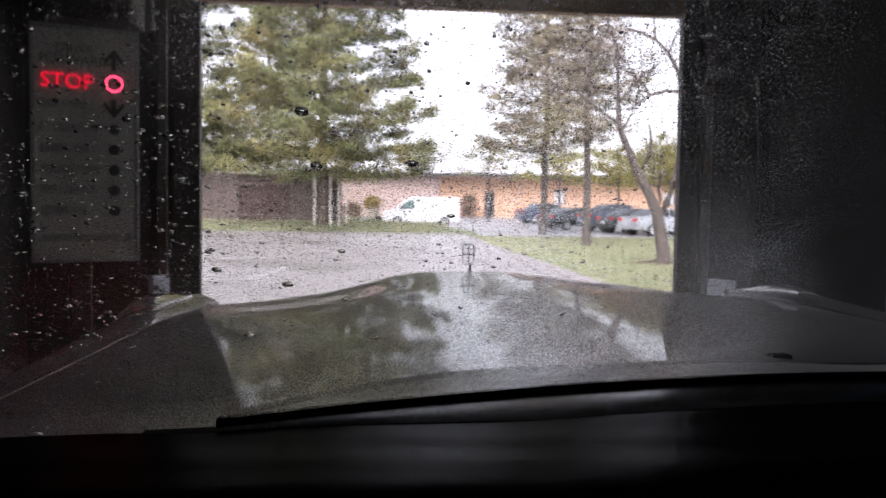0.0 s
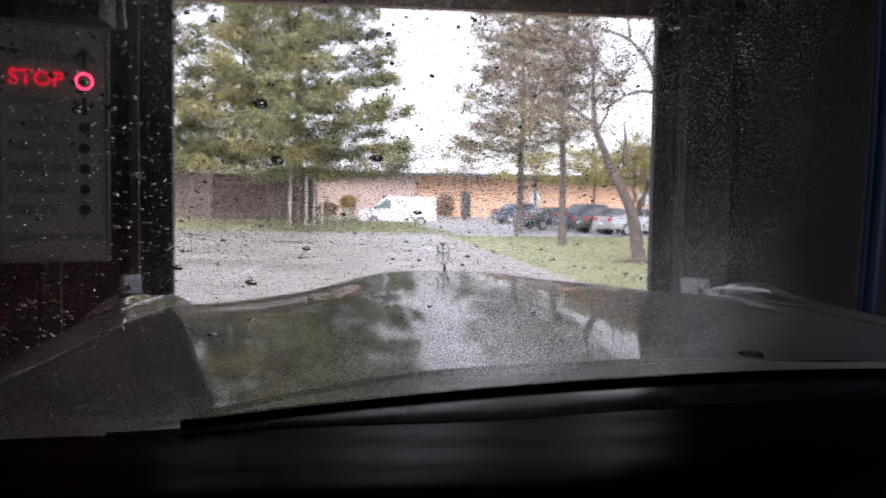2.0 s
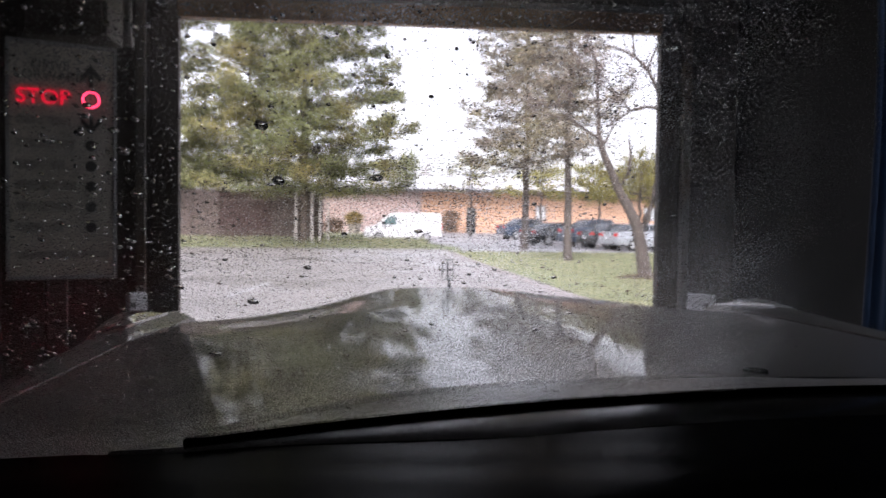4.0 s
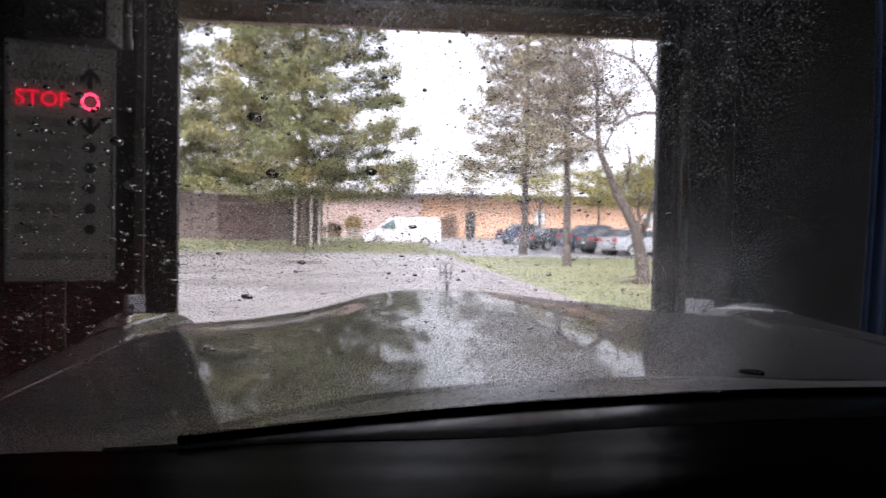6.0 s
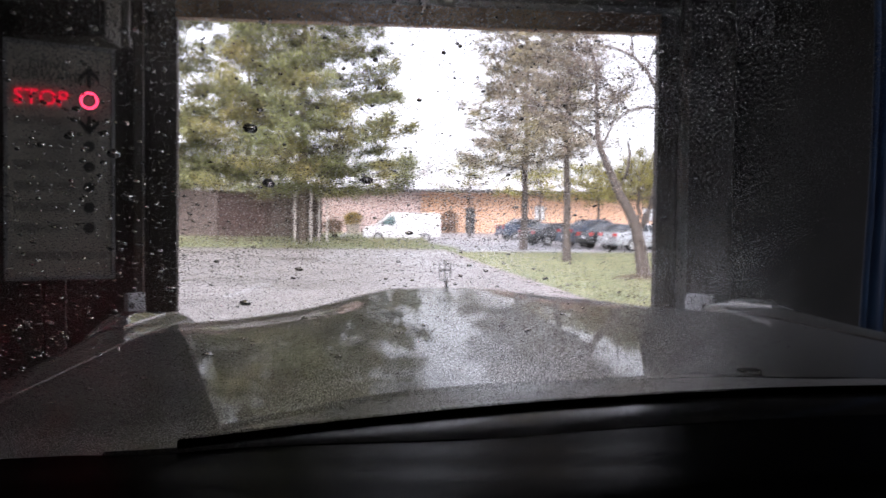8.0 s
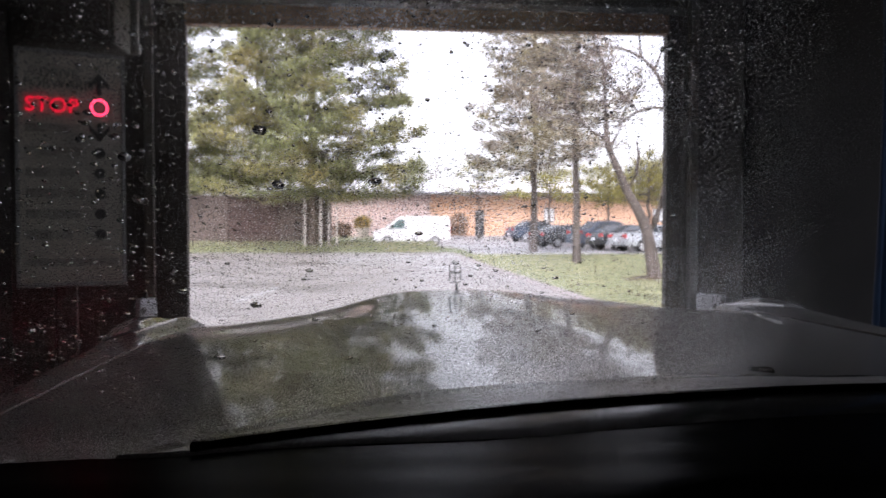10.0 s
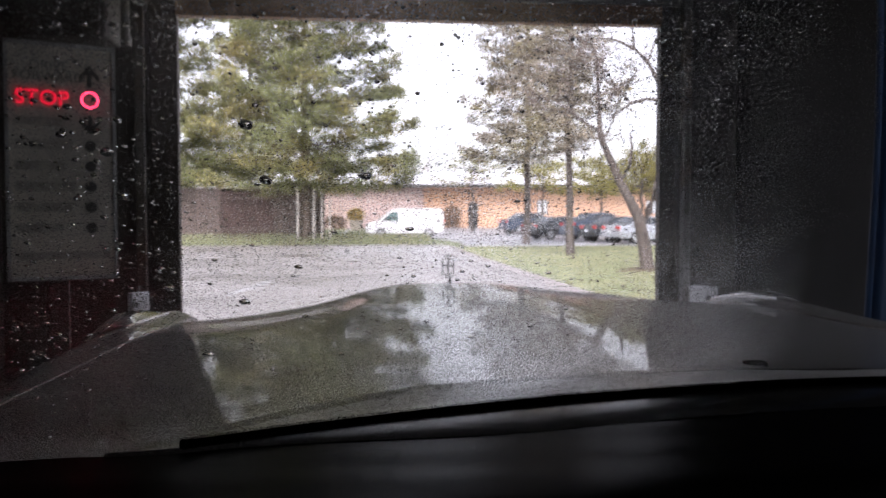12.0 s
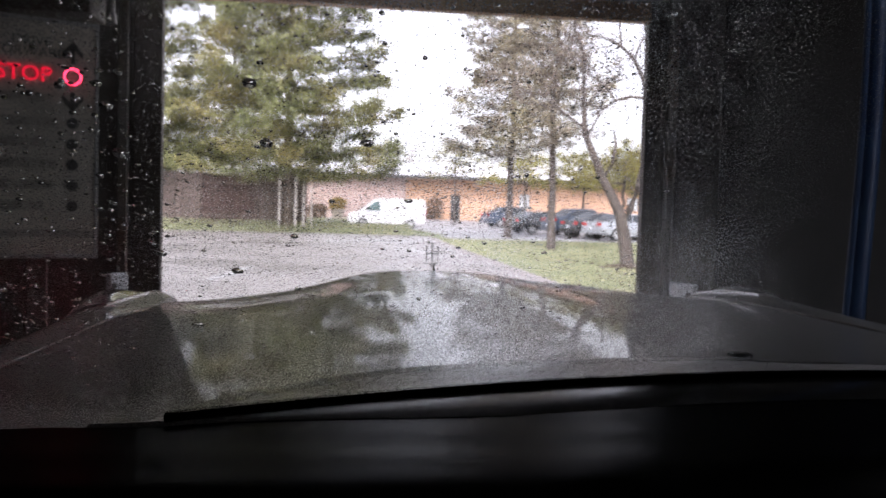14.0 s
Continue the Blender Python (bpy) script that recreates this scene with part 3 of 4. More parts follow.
la.shape, la.size, la.size_y, la.energy, la.color = "RECTANGLE", 1.0, 2.0, 1.9, (0.95, 0.98, 1.0)
lo = new("window_daylight", la)
lo.matrix_world = look((XR + 0.02, (WY0 + WY1) / 2, (WZ0 + WZ1) / 2), (XR - 2, (WY0 + WY1) / 2, (WZ0 + WZ1) / 2))

# ---------------------------------------------------------------- the car that carries the camera
CX = 0.26
car = thing("car", pose(CX, 0, 0), "grey sedan seen from behind its rain-covered windscreen", "car")


def cowl_y(u):
    """The rear edge of the hood across the car."""
    y = float(np.interp(u, (-0.8, -0.55, -0.45, -0.35, -0.25, -0.15, 0.0, 0.1, 0.25, 0.4, 0.8), (0.80, 0.80, 0.865, 0.905, 0.92, 0.915, 0.93, 0.96, 1.01, 1.065, 1.09)))
    return max(y, 0.862 + bow(u))


def bow(u):
    """How far the glass stands forward across the car."""
    v = max(-0.42, min(0.42, u))
    return 0.040 + 0.2404 * v - 0.317 * v * v + (0.12 if u < v else -0.06) * (u - v)


def hood_z(u, y):
    a = abs(u)
    z = 1.022 - 0.012 * (y - 0.9)
    z -= 0.010 * min(1.0, a / 0.3) ** 2
    z -= 0.008 * smoothstep(0.04, 0.50, a)
    z -= 0.016 * max(0.0, a - 0.30) / 0.435
    # the raised centre steps down to a flat shoulder
    z -= 0.034 * smoothstep(0.12, 0.68, -u)
    z -= 0.003 * smoothstep(0.10, 0.40, u) + 0.004 * smoothstep(0.42, 0.80, u)
    z -= smoothstep(2.1, 2.5, y) * (0.008 * smoothstep(0.10, 0.40, u) + 0.016 * smoothstep(0.42, 0.80, u))
    z -= 0.028 * smoothstep(1.8, 2.42, y) * (smoothstep(0.12, 0.46, -u) - 0.40 * smoothstep(0.5, 0.76, -u))
    z -= 0.10 * smoothstep(2.45, 2.95, y) ** 1.5
    return z


def hood_fn(a, b):
    u = -0.735 + 1.53 * a
    y0, y1 = cowl_y(u), 2.72 - 0.85 * u * u
    y = y0 + (y1 - y0) * b
    return (u, y, hood_z(u, y))


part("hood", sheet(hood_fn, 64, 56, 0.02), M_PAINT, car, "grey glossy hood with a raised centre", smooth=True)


def fender_fn(side):
    def fn(a, b):
        u0 = 0.742 if side < 0 else 0.802
        y = 0.75 + 1.95 * b
        ang = a * 1.0
        crest = (0.022 + 0.022 * smoothstep(1.7, 2.3, y)) * math.sin(min(ang * 2.2, math.pi)) * smoothstep(0.8, 2.0, y)
        width = 0.23 * (1 - 0.35 * smoothstep(2.2, 2.72, y))
        u = u0 + width * math.sin(ang * math.pi / 2)
        z = hood_z(side * 0.735, y) + 0.014 * smoothstep(0.0, 0.15, ang) * smoothstep(1.0, 2.2, y) + crest - 0.30 * (1 - math.cos(ang * math.pi / 2)) - 0.06 * smoothstep(2.35, 2.7, y) ** 2
        return (side * u, y - 0.05 * a * smoothstep(2.0, 2.7, y), z)
    return fn


for s, nm in ((-1, "fender"), (1, "fender")):
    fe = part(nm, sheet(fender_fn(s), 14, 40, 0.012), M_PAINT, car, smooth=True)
    # added pale tube stands in for the reflection on the gap's edge
    part("gap_glint", tube(bmesh.new(), [(s * (0.7385 if s < 0 else 0.7985), 0.80 + 1.45 * k / 16, hood_z(s * 0.735, 0.80 + 1.45 * k / 16) + 0.0005) for k in range(17)],
         0.0009, 6), M_TRACK, fe, "thin pale tube standing in for the glint along the hood gap")
    # wrap-around lamp at the fender's front end
    def lens_fn(a, b, s=s):
        x, y, z = fender_fn(s)(0.12 + 0.45 * a, (0.70 if s > 0 else 0.61) + 0.21 * b)
        return (x, y, z + 0.004 + 0.028 * math.sin(a * math.pi) * math.sin(b * math.pi) ** 0.7)
    part("corner_lamp", sheet(lens_fn, 8, 8, 0.006), M_LAMP_LENS, fe, "pale corner lamp lens", smooth=True)

# lower body, grille face, sides, roof and wheels close the car round the cabin
for s_ in (-1, 1):
    x0, x1 = sorted((s_ * 0.94, s_ * 0.98))
    part("side_sill", boxed(x0, x1, -2.6, 2.5, 0.28, 0.70, 0.015), M_PAINT, car)
    part("side_door", boxed(x0, x1, -2.6, 0.75, 0.705, 0.98, 0.015), M_PAINT, car)
part("rear_panel", boxed(-0.92, 0.92, -2.75, -2.6, 0.35, 0.95, 0.03), M_PAINT, car)
part("trunk_lid", boxed(-0.9, 0.9, -2.6, -1.6, 0.93, 0.98, 0.02), M_PAINT, car)
part("front_panel", boxed(-0.90, 0.90, 2.56, 2.62, 0.35, 0.88, 0.03), M_PAINT, car)
part("underbody", boxed(-0.92, 0.92, -2.55, 2.45, 0.22, 0.28, 0.02), M_HEADLINER, car)
# unseen roof and opaque panels in the window openings, which shade the dashboard
roof = sheet(lambda a, b: ((-0.62 + 1.24 * a), -1.15 + 1.28 * b, 1.49 - 0.05 * (2 * a - 1) ** 2 - 0.03 * (2 * b - 1) ** 2), 12, 12, 0.03)
part("roof", roof, M_HEADLINER, car, smooth=True)
part("rear_shade_panel", sheet(lambda a, b: (-0.62 + 1.24 * a, -1.75 + 0.58 * b, 0.99 + 0.45 * b), 6, 6, 0.01), M_HEADLINER, car)
for s in (-1, 1):
    part("side_shade_panel", sheet(lambda a, b, s=s: (s * (0.94 - 0.31 * b), -1.6 + 2.3 * a * (1 - 0.22 * b), 0.985 + 0.44 * b), 8, 6, 0.01), M_HEADLINER, car)
    part("pillar", tube(bmesh.new(), [(s * 0.86, 0.83, 0.97), (s * 0.72, 0.42, 1.24), (s * 0.60, 0.12, 1.44)], 0.04, 8), M_HEADLINER, car)
    for y in (1.75, -1.5):
        wheel = part("wheel", tube(bmesh.new(), [(s * 0.70, y, 0.32), (s * 0.92, y, 0.32)], 0.32, 24), M_TYRE, car)
        part("rim", tube(bmesh.new(), [(s * 0.925, y, 0.32), (s * 0.935, y, 0.32)], 0.2, 16), M_RIM, wheel)
part("cabin_floor", boxed(-0.9, 0.9, -1.6, 0.7, 0.285, 0.33), M_HEADLINER, car)

# hood ornament: an upright open frame with a cross in it, drawn as plain bars
om = part("ornament_base", tube(bmesh.new(), [(0.02, 2.58, 0.975), (0.02, 2.58, 1.000), (0.02, 2.58, 1.018)], [0.010, 0.005, 0.003], 12), M_CHROME, car)
orn = bmesh.new()
ox, oy, oz0, oz1, ow = 0.014, 2.58, 1.020, 1.082, 0.0175
for x in (-ow, ow):
    box(orn, ox + x - 0.002, ox + x + 0.002, oy - 0.004, oy + 0.004, oz0 + 0.006, oz1 - 0.006, 0.001)
for z in (oz0, oz1):
    box(orn, ox - ow + 0.003, ox + ow - 0.003, oy - 0.004, oy + 0.004, z - 0.002, z + 0.002, 0.0006)
box(orn, ox - 0.0025, ox + 0.0025, oy - 0.003, oy + 0.003, oz0 + 0.004, oz1 - 0.004, 0.001)
box(orn, ox - ow + 0.003, ox + ow - 0.003, oy - 0.0025, oy + 0.0025, (oz0 + oz1) / 2 - 0.0025, (oz0 + oz1) / 2 + 0.0025)
part("ornament_frame", orn, M_CHROME, om, "dark chrome open frame")

# cowl, wiper and washer nozzle
part("cowl", sheet(lambda a, b: (-0.74 + 1.53 * a, cowl_y(-0.74 + 1.48 * a) * b + (0.852 + bow(-0.74 + 1.48 * a)) * (1 - b) - 0.004, hood_z(-0.74 + 1.48 * a, 0.95) * b + 1.001 * (1 - b) - 0.003), 30, 4, 0.01), M_COWL, car, "dull grey plastic cowl panel")


def glass_pt(u, z, lift=0.0):
    """A point on the windscreen, lift metres out of it."""
    y = 0.875 - 1.6 * (z - 0.99) + bow(u)
    n = Vector((0, 1.0, 1.6)).normalized()
    return Vector((u, y, z)) + n * lift


part("windscreen", sheet(lambda a, b: glass_pt(-0.84 + 1.78 * a, 0.985 + 0.475 * b), 40, 12, 0.005, (0, 0.53, 0.85)), M_PANE, car,
     "clear windscreen glass beaded with rain", smooth=True).visible_shadow = False


def wiper_line(t):
    u = -0.412 + 1.1 * t
    return Vector((u, 0.846 + bow(u), 1.0052 + 0.001 * t))


blade = part("wiper", tube(bmesh.new(), [wiper_line(k / 24) for k in range(25)], [0.0036 + 0.0020 * min(1, k / 6) for k in range(25)], 8), M_RUBBER, car, "black rubber wiper at rest")
part("wiper_spine", tube(bmesh.new(), [wiper_line(k / 24) + Vector((0, 0.002, 0.0032)) for k in range(25)], 0.0022, 6), M_RUBBER, blade)
# the dark gap behind the hood is drawn as an added black tube
part("hood_gap_line", tube(bmesh.new(), [(u, cowl_y(u) - 0.010, hood_z(u, cowl_y(u)) - 0.004) for u in [0.06 + 0.70 * k / 20 for k in range(21)]], 0.0028, 6), M_RUBBER, car, "black tube drawing the dark gap under the hood's rear edge")
nz = part("washer_nozzle", boxed(0.243, 0.273, 1.03, 1.05, 0.998, 1.013, 0.004), M_RUBBER, car)

# dashboard


def dash_edge(u):
    return 0.841 + bow(u)


def strip_depth(u):
    return 0.006 + 0.078 * smoothstep(-0.47, -0.05, u)


def dash_fn(a, b):
    u = -0.92 + 1.84 * a
    far, near = dash_edge(u) - (strip_depth(u) - 0.002 if u > -0.47 else 0), 0.28
    y = far + (near - far) * b
    z = 1.0018 - (0.062 * strip_depth(u) if u > -0.47 else 0.0) - 0.012 * (far - y) + 0.0003 * math.sin(90 * y) - 0.30 * smoothstep(0.30, 1.0, b) ** 1.4
    return (u, y, z)


def strip_fn(a, b):
    u = -0.47 + 1.39 * a
    return (u, dash_edge(u) - strip_depth(u) * b, 1.004 - 0.0018 * b - 0.062 * strip_depth(u) * b ** 4)


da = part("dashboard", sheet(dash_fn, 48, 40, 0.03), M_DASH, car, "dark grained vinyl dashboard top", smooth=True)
part("defroster_panel", sheet(strip_fn, 48, 8, 0.006), M_STRIP, da, "smoother dull plastic panel along the glass", smooth=True)

# ---------------------------------------------------------------- trees
rng = random.Random(11)


nrg = np.random.default_rng(3)


def tufts(centres, n, r, length, width, flat=0.6):
    """Thin needle blades fanning out round each of the centres: vertices and triangles."""
    c = np.repeat(np.asarray(centres, float).reshape(-1, 3), n, axis=0)
    m = len(c)
    d = nrg.normal(size=(m, 3)) * (1, 1, flat) + (0, 0, 0.25)
    d /= np.linalg.norm(d, axis=1, keepdims=True)
    s = np.cross(d, nrg.normal(size=(m, 3)))
    s *= width / np.linalg.norm(s, axis=1, keepdims=True)
    p = c + nrg.normal(size=(m, 3)) * (r, r, r * 0.45)
    q = p + d * length * nrg.uniform(0.6, 1.1, (m, 1))
    return np.stack([p - s, p + s, q], 1).reshape(-1, 3), np.arange(m * 3).reshape(-1, 3)


def pine(name, base, height, first, reach, material, label, bark, blades=12, layers=11, gap=0.0, trunk_r=0.2, skip=0.0, fill=7.0, taper=0.6,
         size=0.34, width=0.03, limb=0.05, up=0.12):
    tr = thing(name, pose(*base), label, "tree", "pines beyond the driveway")
    bm = bmesh.new()
    sway = [Vector((rng.gauss(0, 0.05), rng.gauss(0, 0.05), 0)) for _ in range(13)]
    pts = [sway[k] + Vector((0, 0, height * k / 12 - (0.3 if k == 0 else 0))) for k in range(13)]
    tube(bm, pts, [trunk_r * (1 - 0.85 * k / 12) * (1.25 if k == 0 else 1) for k in range(13)], 10)
    centres = []
    for i in range(layers):
        f = i / (layers - 1)
        z = first + (height - first - 0.3) * f
        span = reach * (1 - f) ** taper * rng.uniform(0.85, 1.1) + 0.4
        count = rng.randint(6, 8) if f < 0.85 else 4
        turn = rng.uniform(0, math.tau)
        for j in range(count):
            if rng.random() < skip:
                continue
            a = turn + j * math.tau / count + rng.uniform(-0.35, 0.35)
            ln = span * rng.uniform(0.6, 1.1)
            z0 = z + rng.uniform(-0.35, 0.35)
            lift = rng.uniform(-0.04, 0.14) + up * f
            out = Vector((math.cos(a), math.sin(a), 0))
            cross = Vector((-math.sin(a), math.cos(a), 0))
            def at(t, z0=z0, out=out, ln=ln, lift=lift):
                return out * ln * t + Vector((0, 0, z0 + ln * (lift * t + 0.09 * t * t)))
            tube(bm, [at(t) for t in (0, 0.35, 0.7, 1)], [limb * (1 - f * 0.6), limb * 0.7 * (1 - f * 0.6), 0.016, 0.008], 5, False)
            for _ in range(int(ln * fill) + 3):
                if rng.random() < gap:
                    continue
                t = 1 - rng.random() ** 1.6 * 0.85
                sd = rng.gauss(0, 0.10 * ln * (1.15 - t) + 0.30)
                centres.append(at(t) + cross * sd + Vector((0, 0, rng.gauss(0.02, 0.19))))
    part("trunk", bm, bark, tr, smooth=True)
    v, f = tufts(centres, blades, 0.17, size, width)
    mesh_np("crown", v, f, material, tr)
    return tr


def bare_limb(bm, twigs, p, d, r, ln, depth, spread=0.55):
    """A limb that bends, tapers and forks."""
    pts, q, dd = [p], p, d
    for _ in range(4):
        dd = (dd + Vector((rng.gauss(0, 0.12), rng.gauss(0, 0.12), rng.gauss(0.03, 0.10)))).normalized()
        q = q + dd * ln / 4
        pts.append(q)
    if depth <= 1:
        for a, b in zip(pts, pts[1:]):
            twigs.append((a, b, r))
    else:
        tube(bm, pts, [r, r * 0.9, r * 0.8, r * 0.7, r * 0.6], 7 if depth > 2 else 5, False)
    if depth:
        for _ in range(rng.randint(2, 3) + (1 if depth <= 2 else 0)):
            nd = (dd + Vector((rng.gauss(0, spread), rng.gauss(0, spread), rng.gauss(0.1, spread * 0.7)))).normalized()
            bare_limb(bm, twigs, pts[rng.choice((2, 3, 4))], nd, r * 0.55, ln * rng.uniform(0.6, 0.85), depth - 1, spread)


def twig_mesh(twigs, verts, faces):
    for a, b, r in twigs:
        d = (b - a)
        s = d.cross(Vector((0.3, 1, 0.2))).normalized() * max(r, 0.006)
        t = d.cross(s).normalized() * max(r, 0.006)
        k = len(verts)
        verts += [a + s, a - s * 0.5 + t, a - s * 0.5 - t, b + s * 0.7, b - s * 0.35 + t * 0.7, b - s * 0.35 - t * 0.7]
        faces += [(k, k + 1, k + 4, k + 3), (k + 1, k + 2, k + 5, k + 4), (k + 2, k, k + 3, k + 5)]


def gz(x, y, d=0.0):
    return (x, y, ground_z(x, y) + d)


pine("pine_tree", gz(-2.77, 42.7), 20.0, 2.5, 5.9, M_NEEDLE, "tall green pine with dense layered boughs behind the driveway", M_BARK, 18, 17, trunk_r=0.27, fill=13)
pine("pine_tree", gz(-10.4, 45.5), 19.0, 2.4, 4.8, M_NEEDLE, "tall yellow-green pine with gaps between its boughs", M_BARK, 16, 14, trunk_r=0.22, fill=11)
pine("pine_tree", gz(-7.0, 54.0), 16.0, 3.6, 4.4, M_NEEDLE_YELLOW, "yellowish pine standing further back", M_BARK, 11, 12, trunk_r=0.2, gap=0.1, fill=7)
pine("pine_tree", gz(8.76, 43.5), 17.5, 4.4, 3.9, M_NEEDLE_BROWN, "tall thin pine with sparse brownish needles", M_BARK_GREY, 12, 20, trunk_r=0.2, skip=0.2, fill=7, taper=0.8)
pine("pine_tree", gz(7.74, 30.5), 14.5, 4.4, 2.4, M_NEEDLE_BROWN, "thin pine on the lawn with sparse brownish needles", M_BARK_GREY, 12, 19, trunk_r=0.15, skip=0.2, fill=7, size=0.28, width=0.024)
pine("pine_tree", gz(20.0, 58.0), 6.6, 3.4, 4.0, M_NEEDLE_YELLOW, "yellow-green pine beyond the parked cars", M_BARK_GREY, 12, 5, trunk_r=0.16, fill=7)
pine("pine_tree", gz(14.6, 66.0), 6.3, 3.6, 3.4, M_NEEDLE_YELLOW, "yellow-green pine beyond the parked cars", M_BARK_GREY, 11, 4, trunk_r=0.14, gap=0.1, fill=6)
pine("pine_tree", gz(19.4, 66.0), 6.2, 3.4, 3.8, M_NEEDLE_YELLOW, "yellow-green pine beyond the parked cars", M_BARK_GREY, 12, 4, trunk_r=0.14, fill=7)
pine("pine_tree", gz(25.0, 67.0), 6.4, 3.3, 3.8, M_NEEDLE_YELLOW, "yellow-green pine beyond the parked cars", M_BARK_GREY, 12, 4, trunk_r=0.14, fill=7)
pine("pine_tree", gz(9.4, 70.0), 7.0, 4.2, 3.2, M_NEEDLE_YELLOW, "thin yellow-green pine near the low building", M_BARK_GREY, 10, 4, trunk_r=0.14, gap=0.2, fill=5)

# leaning bare tree at the lawn's edge
bt = thing("bare_tree", pose(*gz(6.9, 19.4)), "leafless grey tree leaning over the lawn with a forked crown", "tree")
bm, twigs = bmesh.new(), []
tube(bm, [(0.0, 0, -0.2), (-0.06, 0, 0.1), (-0.16, 0, 0.7), (-0.27, 0.02, 1.25), (-0.46, 0.05, 1.65), (-0.71, 0.1, 2.1), (-0.93, 0.1, 2.6), (-1.14, 0.1, 3.05),
          (-1.22, 0.1, 3.4), (-1.24, 0.1, 3.9)], [0.24, 0.17, 0.15, 0.135, 0.12, 0.105, 0.09, 0.08, 0.07, 0.055], 10)
tube(bm, [(-0.20, 0, 0.95), (-0.06, -0.03, 1.4), (0.12, -0.08, 1.95), (0.30, -0.1, 2.8), (0.30, -0.1, 3.6), (0.22, -0.1, 4.1)], [0.11, 0.105, 0.095, 0.085, 0.075, 0.065], 8)
# two long limbs arch back over the trunk
tube(bm, [(0.22, -0.1, 4.1), (0.12, -0.1, 4.5), (-0.12, -0.1, 4.95), (-0.42, -0.05, 5.25), (-0.75, 0, 5.42), (-1.1, 0, 5.5)], [0.06, 0.055, 0.048, 0.04, 0.03, 0.02], 7)
tube(bm, [(0.22, -0.1, 4.05), (-0.15, -0.05, 4.08), (-0.5, 0, 3.98), (-0.8, 0, 3.78), (-1.05, 0.05, 3.6)], [0.05, 0.045, 0.038, 0.03, 0.02], 7)
tube(bm, [(-0.71, 0.1, 2.1), (-0.50, 0.05, 2.5), (-0.46, 0, 2.95), (-0.52, 0, 3.3)], [0.05, 0.045, 0.035, 0.025], 7)
for p, d, r, ln in (((-1.24, 0.1, 3.9), (-0.35, 0.1, 1), 0.05, 1.3), ((-1.2, 0.1, 3.3), (-0.9, 0.1, 0.5), 0.04, 1.1), ((-1.15, 0.1, 3.1), (0.6, 0.1, 1.0), 0.035, 1.2),
                    ((-0.12, -0.1, 4.95), (0.5, 0.1, 1), 0.035, 1.1), ((-0.42, -0.05, 5.25), (-0.3, 0.1, 1), 0.03, 1.1), ((-0.5, 0, 3.98), (-0.7, 0.1, 0.7), 0.03, 1.0),
                    ((0.30, -0.1, 3.4), (0.8, 0, 0.6), 0.045, 1.2), ((-0.8, 0, 3.78), (-0.9, 0.1, -0.1), 0.025, 0.9), ((-1.24, 0.1, 3.8), (0.7, 0.1, 0.9), 0.035, 1.1)):
    bare_limb(bm, twigs, Vector(p), Vector(d).normalized(), r, ln, 4)
part("trunk", bm, M_BARK_GREY, bt, smooth=True)
verts, faces = [], []
twig_mesh(twigs, verts, faces)
raw("crown", verts, faces, M_TWIG, bt)

# dark mulch heaped round the bare tree's foot


def mulch_fn(a, b):
    ang, r = a * math.tau, b * (0.62 + 0.12 * math.sin(3 * a * math.tau) + 0.06 * math.sin(7 * a * math.tau))
    x, y = 6.82 + r * math.cos(ang), 19.4 + r * math.sin(ang)
    return (x, y, ground_z(x, y) - 0.03 + 0.11 * (1 - b * b) + 0.012 * noise.noise(Vector((x * 9, y * 9, 1))))


tagged(part("mulch", sheet(mulch_fn, 40, 8), M_MULCH, smooth=True), "dark brown mulch heaped round the bare tree", "mulch", kind="structure")

# far leafless woods above the roofs
verts, faces = [], []
for k in range(46):
    x, y = rng.uniform(-60, 90), rng.uniform(105, 135)
    twigs = []
    dummy = bmesh.new()
    bare_limb(dummy, twigs, Vector((x, y, 0.0)), Vector((0, 0, 1)), 0.30, rng.uniform(3.4, 5.4), 4, 0.5)
    dummy.free()
    twig_mesh([(Vector((x, y, 0)), Vector((x, y, 4)), 0.18)] + twigs, verts, faces)
tagged(raw("far_woods", verts, faces, M_TWIG), "hazy leafless woods beyond the low building", "woods", kind="stuff")

# ---------------------------------------------------------------- low building across the lot
bl = thing("office_building", pose(0, 79.5, ground_z(5, 79.5) - 0.05), "long low brick office building with a pale metal roof edge", "building")
EAVE = 4.1
HOLES = ((10.25, 11.2, 0.0, 2.5), (17.0, 18.05, 1.4, 2.75), (27.8, 28.95, 1.45, 2.7), (36.0, 37.2, 1.4, 2.7))
wb = bmesh.new()
edges = [5.9] + [e for h in HOLES for e in h[:2]] + [55.0]
for a, b in zip(edges[::2], edges[1::2]):
    box(wb, a, b, 0, 0.4, 0, EAVE)
for x0, x1, z0, z1 in HOLES:
    if z0 > 0:
        box(wb, x0, x1, 0, 0.4, 0, z0)
    box(wb, x0, x1, 0, 0.4, z1, EAVE)
box(wb, 5.9, 55, 13.6, 14, 0, EAVE)
box(wb, 54.6, 55, 0.4, 13.6, 0, EAVE)
part("wall", wb, M_BRICK_ORANGE, bl, "orange brick wall")
part("wall", boxed(-7.5, 5.9, -0.6, 14, 0, EAVE + 0.05), M_BRICK_BROWN, bl, "pinkish brown brick wall")
for k in range(6):
    part("pilaster", boxed(-7.0 + 2.4 * k, -6.7 + 2.4 * k, -0.68, -0.6, 0, EAVE), M_BRICK_BROWN, bl)
rf = part("roof", sheet(lambda a, b: (-8.2 + 63.6 * a, -1.3 + 8.3 * b, EAVE + 0.06 + 1.6 * b), 20, 3, 0.08), M_ROOF, bl, "pale grey metal roof")
